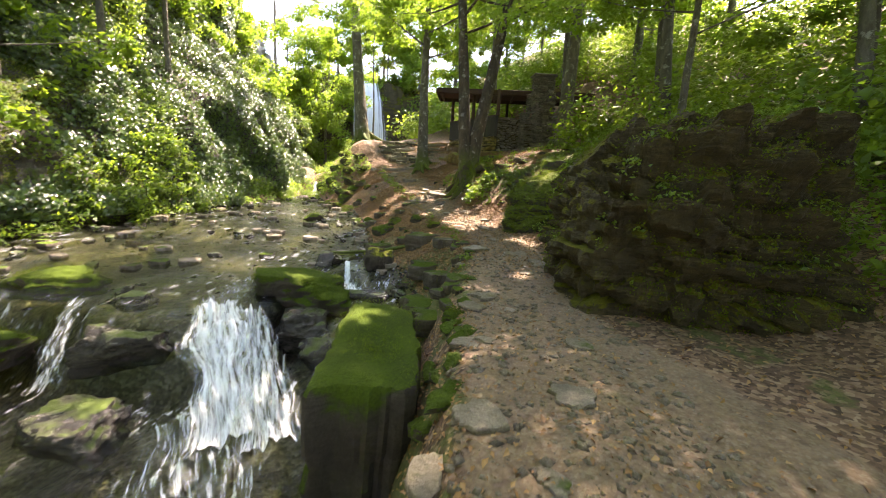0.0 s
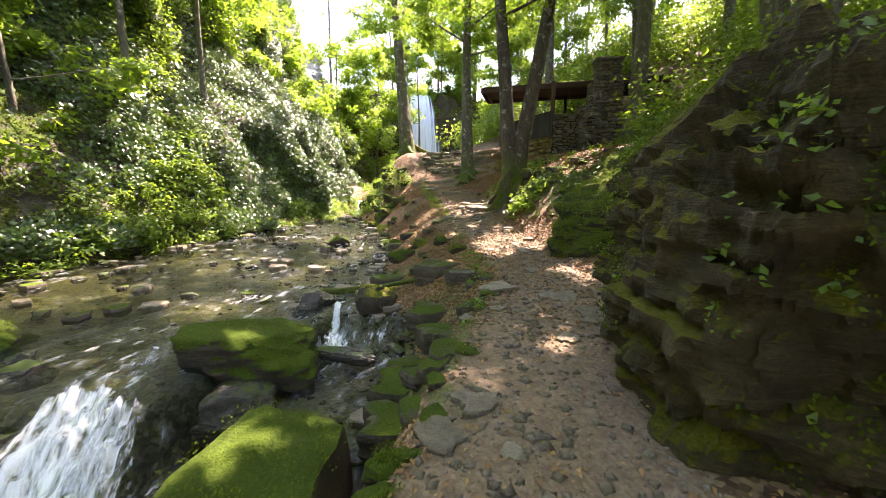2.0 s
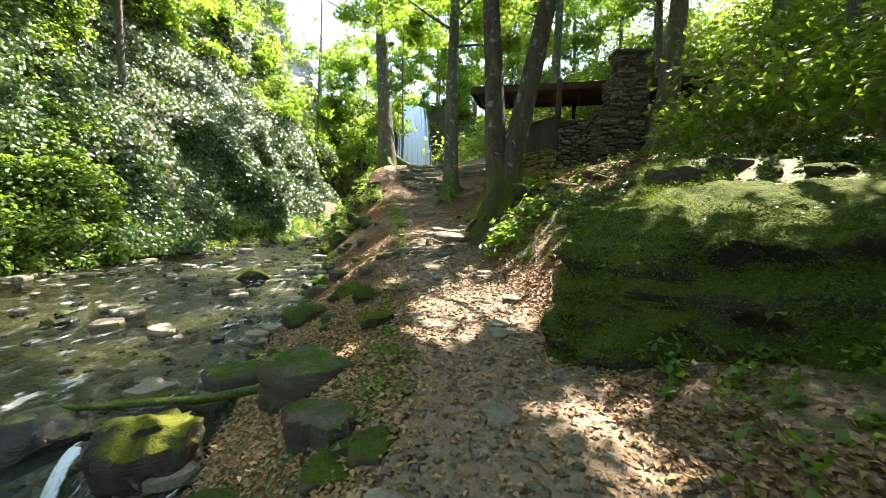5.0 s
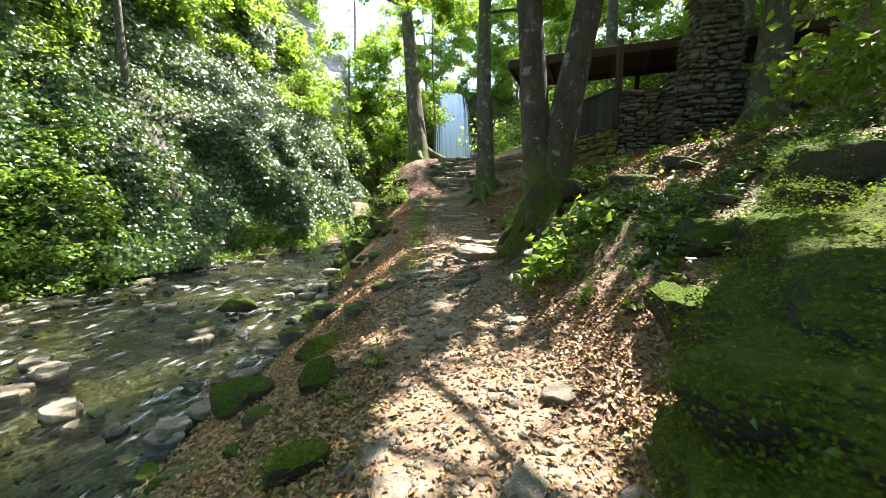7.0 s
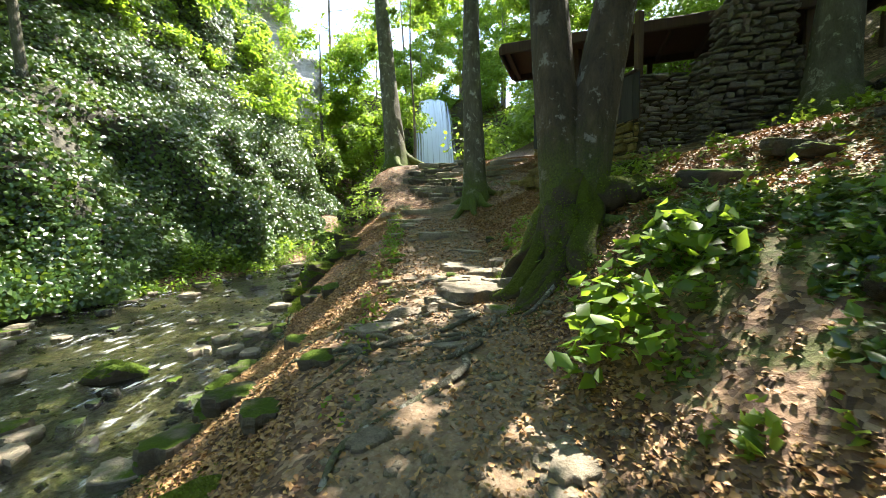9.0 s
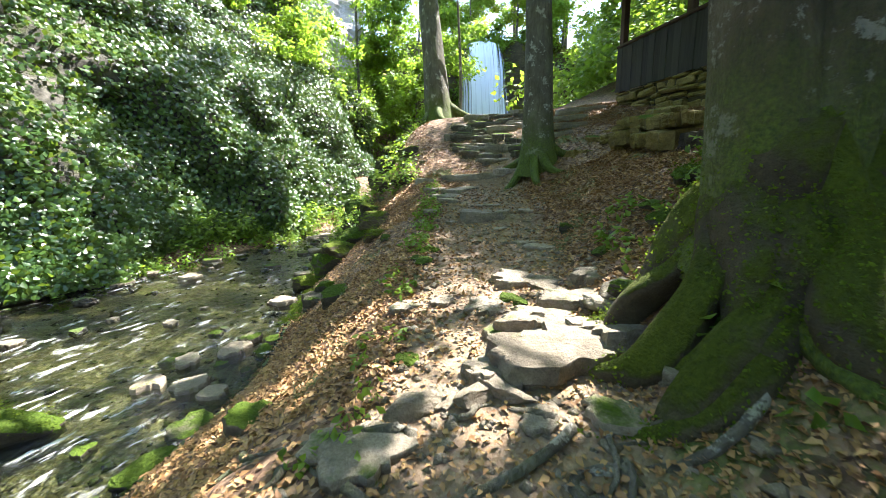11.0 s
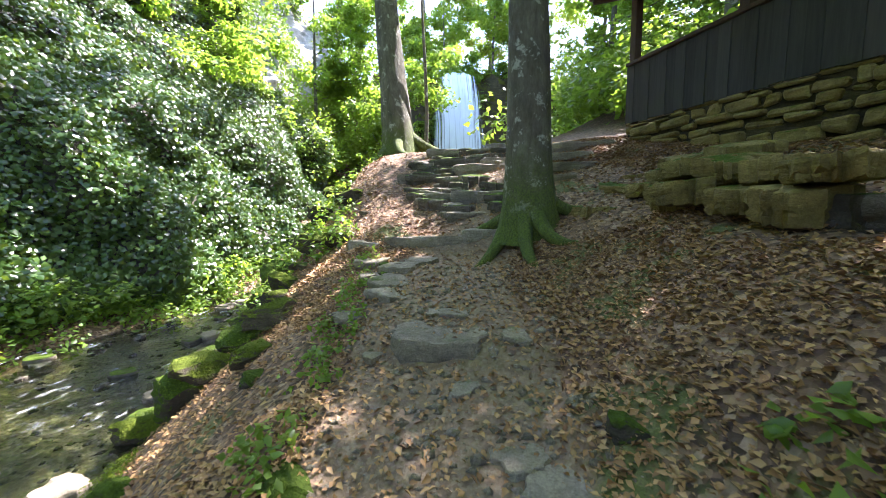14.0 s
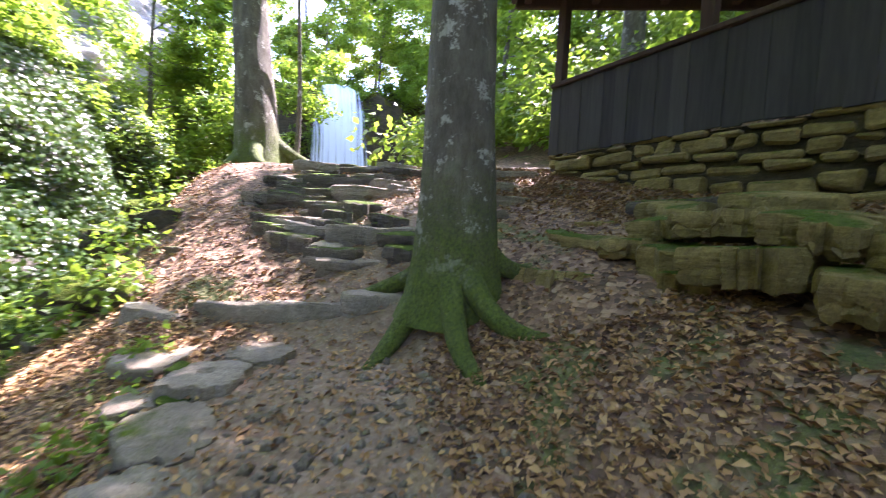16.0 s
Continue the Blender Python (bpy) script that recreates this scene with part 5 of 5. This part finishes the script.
# kerb of stones at the path's left edge, some flat on the path
rk = random.Random(44)
for k in range(22):
    y = rk.uniform(1.4, 8.6)
    x = float(station(y, 1)) + rk.uniform(-0.3, 0.05)
    s = rk.uniform(0.18, 0.36)
    stone("moss" if y < 5.2 else "rock", x, y, ground_z(x, y) - 0.02, s * 1.25, s * 0.8, s * 0.6, 90 + rk.uniform(-35, 35), "mossy rock in the rough kerb along the path" if y < 5.2 else "brown rock in the rough kerb along the path", "rock", "rocks edging the path", "rock", rx=rk.uniform(-10, 10))
for k in range(26):
    y = r.uniform(1.6, 9.0) if k < 14 else r.uniform(14.5, 20.8)
    x = float(station(y, 1)) + r.uniform(-0.2, 0.15)
    s = r.uniform(0.2, 0.42)
    stone(("moss", "pale")[k % 2], x, y, ground_z(x, y) + 0.0, s * 1.2, s, s * 0.35, r.uniform(0, 360), ("mossy stone edging the path", "flat pale stone edging the path")[k % 2], "stone", "stones edging the path", "kerb_stone")
for k in range(44):
    y = r.uniform(1.5, 20.5)
    x = float(station(y, 1)) + r.uniform(0.1, 1.9)
    s = r.uniform(0.10, 0.26)
    stone("pale", x, y, ground_z(x, y) - 0.005, s * 1.3, s, s * 0.4, r.uniform(0, 360), "flat pale stone trodden into the path", "stone", "stones in the path", "path_stone", rx=r.uniform(-6, 6))
for x, y, sx, sy, sz, turn in ((1.55, 7.6, 0.4, 0.3, 0.16, 20), (1.85, 7.0, 0.36, 0.28, 0.12, -20), (-0.1, 15.75, 0.4, 0.2, 0.3, 35), (-0.35, 15.6, 0.22, 0.18, 0.2, 10), (-0.55, 16.0, 0.25, 0.18, 0.2, 60), (-0.15, 16.2, 0.3, 0.2, 0.18, 20), (-0.75, 15.2, 0.2, 0.16, 0.12, 0),
                               (0.15, 15.9, 0.5, 0.16, 0.16, 25), (-0.6, 16.5, 0.26, 0.2, 0.2, 0), (0.3, 16.5, 0.36, 0.2, 0.25, 60), (0.1, 17.2, 0.3, 0.22, 0.2, 40), (0.55, 17.4, 0.3, 0.25, 0.2, 0), (-0.3, 18.2, 0.2, 0.16, 0.36, 0)):
    stone("moss" if y > 16.4 else "pale", x, y, ground_z(x, y) - 0.01, sx * 1.15, sy * 1.15, sz * 0.6, turn, "jagged stone sticking out of the trodden path", "stone", "jagged stones of the path", rx=8)
r2 = random.Random(91)
for k in range(9):
    x, y = -0.75 + 0.11 * k + r2.uniform(-0.15, 0.15), 15.25 + 0.14 * k + r2.uniform(-0.2, 0.2)
    ob = rock_mesh("path_rock", (r2.uniform(0.3, 0.55), r2.uniform(0.2, 0.32), r2.uniform(0.12, 0.2)), 50 + k * 2.3, M_PALE, 0, 4, 0.12, 0.8, None, 14)
    tagged(put(ob, x, y, ground_z(x, y) + 0.01, r2.uniform(-30, 60), r2.uniform(-14, 14), r2.uniform(-16, 16)), "jagged pale rock jutting from the trodden path", "rock", "jagged rocks of the path")
# rocks on the slope right of the path
for k in range(36):
    y = r.uniform(9.5, 16.5)
    x = float(station(y, 1)) + r.uniform(2.3, 6.5)
    s = r.uniform(0.12, 0.42)
    stone("moss" if k % 3 else "rock", x, y, ground_z(x, y) + s * 0.08, s * 1.5, s, s * 0.55, r.uniform(0, 360), "moss-covered stone on the leafy slope" if k % 3 else "weathered stone on the leafy slope", "stone", "stones on the slope", "slope_stone", rx=r.uniform(-10, 10))

# ---- roots over the path ----
r = np.random.RandomState(61)
for k in range(15):
    a = np.array([0.75 - 0.11 * k + 0.1 * r.normal(), 15.2 - 0.06 * k + 0.25 * r.normal()])
    d = np.array([-0.8 + 0.2 * r.normal(), -0.5 + 0.35 * r.normal()])
    t = np.linspace(0, 1, 16)
    ln = r.uniform(0.6, 1.6)
    x = a[0] + d[0] * ln * t + 0.12 * np.sin(t * 9 + k)
    y = a[1] + d[1] * ln * t + 0.10 * np.cos(t * 7 + 2 * k)
    z = height(x, y) + 0.015 + 0.03 * np.sin(t * 11 + k) - 0.06 * t ** 4
    c, f = tube(np.stack([x, y, z], -1), 0.032 * r.uniform(0.6, 1.3) * (1 - 0.6 * t), 8, 0.12, k)
    ob = quick("root", c, f, M_BARK, None, True)
    tagged(ob, "bare grey tree root crossing the path", "root", "roots on the path")
log = tube(np.stack([np.linspace(-0.75, -2.6, 14), np.linspace(10.0, 12.1, 14) * 0 + np.linspace(9.9, 9.2, 14), height(np.linspace(-0.75, -2.6, 14), np.linspace(9.9, 9.2, 14)) * 0.3 - 0.1], -1), np.linspace(0.05, 0.03, 14), 8)
tagged(quick("fallen_branch", log[0], log[1], M_BARK_MOSS, None, True), "thin mossy fallen branch on the stream bank", "branch")

# ---- dead leaves, gravel ----
r = np.random.RandomState(71)
n = 460000
y = r.uniform(1.0, 25.0, n)
x = station(y, 1) + r.uniform(-4.5, 6.0, n)
d = x - station(y, 1)
on_path = trodden(x, y)
dens = (0.25 + 0.75 * (waves(x, y, 1.2, 72) > -0.5)) * (1 - 0.72 * on_path) * (0.25 + 0.75 * smooth(5, 10, y)) * smooth(0.0, 0.35, x - station(y, 3)) * (1 - 0.5 * smooth(3.5, 5.5, d)) * (1 - 0.65 * smooth(2.2, 3.0, d) * smooth(15.4, 14.4, y)) * (1 - 0.75 * smooth(20.8, 22.0, y) * smooth(1.5, 0.8, d))
ok = r.uniform(size=n) < dens
x, y = x[ok], y[ok]
pos = np.stack([x, y, height(x, y) + r.uniform(0.005, 0.03, len(x))], -1)
nrm = np.array([0, 0, 1.0]) + r.normal(size=pos.shape) * 0.35
tagged(leaf_mesh("dead_leaves", pos, nrm, 0.024 + 0.042 * r.uniform(0, 1, len(x)) ** 1.5, M_LITTER, None, 0.6, -0.15), "brown and tan fallen beech leaves", "dead leaves", kind="stuff")

n1, n2 = 9000, 4500
n = n1 + n2
y = np.concatenate([r.uniform(0.8, 21, n1), r.uniform(5.5, 24, n2)])
x = station(y, 1) + r.uniform(-0.1, 1.8, n)
x[n1:] = station(y[n1:], 3) + 0.25 - (station(y[n1:], 3) - station(y[n1:], 4) + 0.5) * r.uniform(0, 1, n2) ** 4
s = np.concatenate([0.008 + 0.055 * r.uniform(0, 1, n1) ** 4, 0.015 + 0.06 * r.uniform(0, 1, n2) ** 3])
c = np.stack([x, y, height(x, y)], -1)
octa = np.array([(1, 0, 0), (0, 1, 0), (-1, 0, 0), (0, -1, 0), (0, 0, 0.6), (0, 0, -0.6)])
rot = r.uniform(0, 6.28, n)
o = octa[None] * s[:, None, None] * r.uniform(0.6, 1.3, (n, 6, 1))
ox = o[..., 0] * np.cos(rot)[:, None] - o[..., 1] * np.sin(rot)[:, None]
oy = o[..., 0] * np.sin(rot)[:, None] + o[..., 1] * np.cos(rot)[:, None]
co = (c[:, None] + np.stack([ox, oy, o[..., 2]], -1)).reshape(-1, 3)
f = np.array([(0, 1, 4), (1, 2, 4), (2, 3, 4), (3, 0, 4), (1, 0, 5), (2, 1, 5), (3, 2, 5), (0, 3, 5)])
tri = (np.arange(n)[:, None, None] * 6 + f[None]).reshape(-1, 3)
tagged(quick("gravel", co[:n1 * 6], tri[:n1 * 8], M_PALE), "small grey stones scattered on the path", "gravel", kind="stuff")
tagged(quick("pebbles", co[n1 * 6:], tri[n1 * 8:] - n1 * 6, M_WET), "brown wet pebbles on the bed of the stream", "pebbles", kind="stuff")

# ---- undergrowth ----
r = np.random.RandomState(81)


def plants(name, x, y, radius, counts, size, material, label, lift=0.5, flat=0.9, clear=True):
    c = np.stack([x, y, height(x, y) + radius * lift], -1)
    pos, nrm = cloud(r, c, radius, counts, flat)
    ok = (pos[:, 2] > height(pos[:, 0], pos[:, 1])) & (lit_gap(pos) if clear else True)
    pos, nrm = pos[ok], nrm[ok]
    tagged(leaf_mesh(name, pos, nrm, r.uniform(size[0], size[1], len(pos)), material), label, "plants", kind="stuff")


y = r.uniform(2, 27, 520)
x = station(y, 4) - r.uniform(-0.1, 2.6, 520)
plants("bank_plants", x, y, r.uniform(0.2, 0.5, 520), r.randint(35, 80, 520), (0.07, 0.14), M_BUSH, "lush green nettles and creepers along the far bank")
y = 8.5 + 9.6 * r.uniform(0, 1, 900) ** 1.1
d = 1.9 + 6 * r.uniform(0, 1, 900)
plants("slope_plants", station(y, 1) + d, y, r.uniform(0.07, 0.26, 900), r.randint(12, 34, 900), (0.06, 0.11), M_BUSH, "small green plants among the dead leaves on the slope")
y = r.uniform(12.6, 15.3, 800)
d = 2.6 + 5 * r.uniform(0, 1, 800)
plants("slope_ivy", station(y, 1) + d, y, r.uniform(0.12, 0.35, 800), r.randint(25, 60, 800), (0.05, 0.10), M_IVY, "dark green ivy and low plants covering the slope", 0.1, 0.45)
y = np.concatenate([r.uniform(17.5, 21, 60), r.uniform(6, 17, 40)])
x = station(y, 1) - 0.15 + r.uniform(-0.2, 0.15, 100)
plants("path_weeds", x, y, r.uniform(0.07, 0.17, 100), r.randint(10, 26, 100), (0.04, 0.08), M_BUSH, "low green weeds along the edge of the path")
y = r.uniform(21.5, 30, 160)
x = station(y, 1) - r.uniform(0.6, 3.2, 160)
plants("shoulder_plants", x, y, r.uniform(0.2, 0.45, 160), r.randint(30, 70, 160), (0.07, 0.13), M_BUSH, "green shrubs on the shoulder above the cascade")
y = r.uniform(17.3, 20.8, 45)
x = station(y, 3) + r.uniform(0.1, 0.55, 45)
plants("bank_moss", x, y, r.uniform(0.1, 0.25, 45), r.randint(250, 500, 45), (0.012, 0.03), M_GRASS, "low cushions of green moss on the stream bank", 0.0, 0.3)
y = r.uniform(1.5, 9.5, 150)
x = 4.9 + 2.6 * r.uniform(0, 1, 150) + 0.12 * np.maximum(4 - y, 0)
plants("boulder_side_shrubs", x, y, r.uniform(0.25, 0.55, 150), r.randint(40, 80, 150), (0.07, 0.14), M_BUSH, "green shrubs and brambles beside the huge boulder", 0.9)
# shrub by the path
x, y = 1.15 + r.normal(size=16) * 0.28, 13.9 + r.normal(size=16) * 0.28
plants("shrub", x, y, r.uniform(0.15, 0.3, 16), r.randint(12, 24, 16), (0.10, 0.18), M_BUSH, "broad-leaved shrub beside the path", 1.6, 0.9, False)
# woods of the right-hand hill, the valley head and the left-hand hill
y = r.uniform(-8, 34, 1500)
x = station(y, 1) + 6.0 + 14 * r.uniform(0, 1, 1500) ** 1.3
far = (y > 17) & (y < 26) & (x < 9)
x, y = x[~far], y[~far]
m = len(x)
plants("hillside_bushes", x, y, r.uniform(0.5, 1.3, m), r.randint(45, 90, m), (0.12, 0.24), M_BUSH, "dense green undergrowth and saplings on the wooded hill", 1.3)
y = r.uniform(28, 50, 700)
x = r.uniform(-24, 20, 700)
away = ((np.abs(x + 6.4) < 3.0) & (y < 44)) | ((x > -11.5) & (x < -4) & (y < 34))
x, y = x[~away], y[~away]
m = len(x)
plants("valley_head_bushes", x, y, r.uniform(0.7, 1.6, m), r.randint(50, 90, m), (0.18, 0.34), M_BUSH, "leafy bushes and saplings round the waterfall", 1.0)
y = r.uniform(-5, 36, 700)
x = station(y, 4) - r.uniform(4.0, 9.0, 700)
plants("cliff_top_bushes", x, y, r.uniform(0.5, 1.2, 700), r.randint(45, 80, 700), (0.14, 0.26), M_CANOPY, "bright green bushes on top of the cliff", 0.9)


def overgrow(ob, n, size, seed, material, name, label, up=0.45):
    """Leaves on what faces up of a rock."""
    q = np.random.RandomState(seed)
    mw = ob.matrix_basis
    me = ob.data
    co = np.array([mw @ v.co for v in me.vertices])
    no = np.array([mw.to_3x3() @ v.normal for v in me.vertices])
    w = np.where((no[:, 2] > up) & (waves(co[:, 0], co[:, 1], 1.8, seed) > -0.3))[0]
    w = w[(np.abs(co[w, 0] + 7.2) > 2.2) | (co[w, 1] < 30)]
    if not len(w):
        return
    i = q.choice(w, n)
    pos = co[i] + no[i] * q.uniform(0.01, 0.07, (n, 1)) + q.normal(size=(n, 3)) * 0.03
    tagged(leaf_mesh(name, pos, no[i] + q.normal(size=(n, 3)) * 0.5, q.uniform(size[0], size[1], n), material), label, "plants", kind="stuff")


overgrow(big, 34000, (0.012, 0.045), 3, M_GRASS, "boulder_plants", "moss, ferns and creepers on top of the huge boulder", 0.12)
overgrow(big, 4500, (0.03, 0.075), 8, M_BUSH, "boulder_plants", "broad-leaved seedlings on top of the huge boulder", 0.6)
for o in list(scene.objects):
    if o.name.split(".")[0] == "boulder" and o.data.materials[0] == M_MOSSY and o != second:
        big_one = max(o.dimensions) > 1
        overgrow(o, 3000 if big_one else 900, (0.008, 0.024), int(abs(o.location.x * 10)), M_GRASS, "moss_tufts", "short green moss cushions on the rock", 0.25)
        if o.location.y > 15:
            overgrow(o, 900, (0.03, 0.07), 5, M_IVY, "small_plants", "ivy and seedlings on the mossy mound", -0.4)
for o in list(scene.objects):
    if o.name.split(".")[0] in ("rock", "bank_block") and o.data.materials[0] in (M_MOSSY, M_BANKMOSS):
        overgrow(o, 500, (0.008, 0.024), int(abs(o.location.y * 10)), M_GRASS, "moss_tufts", "short green moss cushions on the rock", 0.2)
overgrow(second, 50000, (0.008, 0.030), 4, M_GRASS, "boulder_plants", "moss tufts and small plants on the broad boulder", -0.15)
overgrow(second, 600, (0.025, 0.06), 14, M_IVY, "boulder_plants", "seedlings rooted in the moss of the broad boulder", 0.1)
overgrow(backwall, 9000, (0.25, 0.5), 6, M_BUSH, "rock_wall_plants", "hanging plants on the dark rock wall", -0.3)

# ---- scar on the beech by the steps ----
beech = [o for o in scene.objects if o.name == "tree"][0]
a = np.radians(np.linspace(-150, -55, 12))
h = np.linspace(2.55, 2.95, 6)
A, H = np.meshgrid(a, h, indexing="ij")
edge = 0.262 + 0.004 * np.sin(A * 9 + H * 20)
quick("bark_scar", np.stack([edge * np.cos(A) - 0.015, edge * np.sin(A) + 0.0, H + 0.05 * np.sin(A * 5)], -1).reshape(-1, 3), grid_faces(12, 6), M_PALE, beech, True)
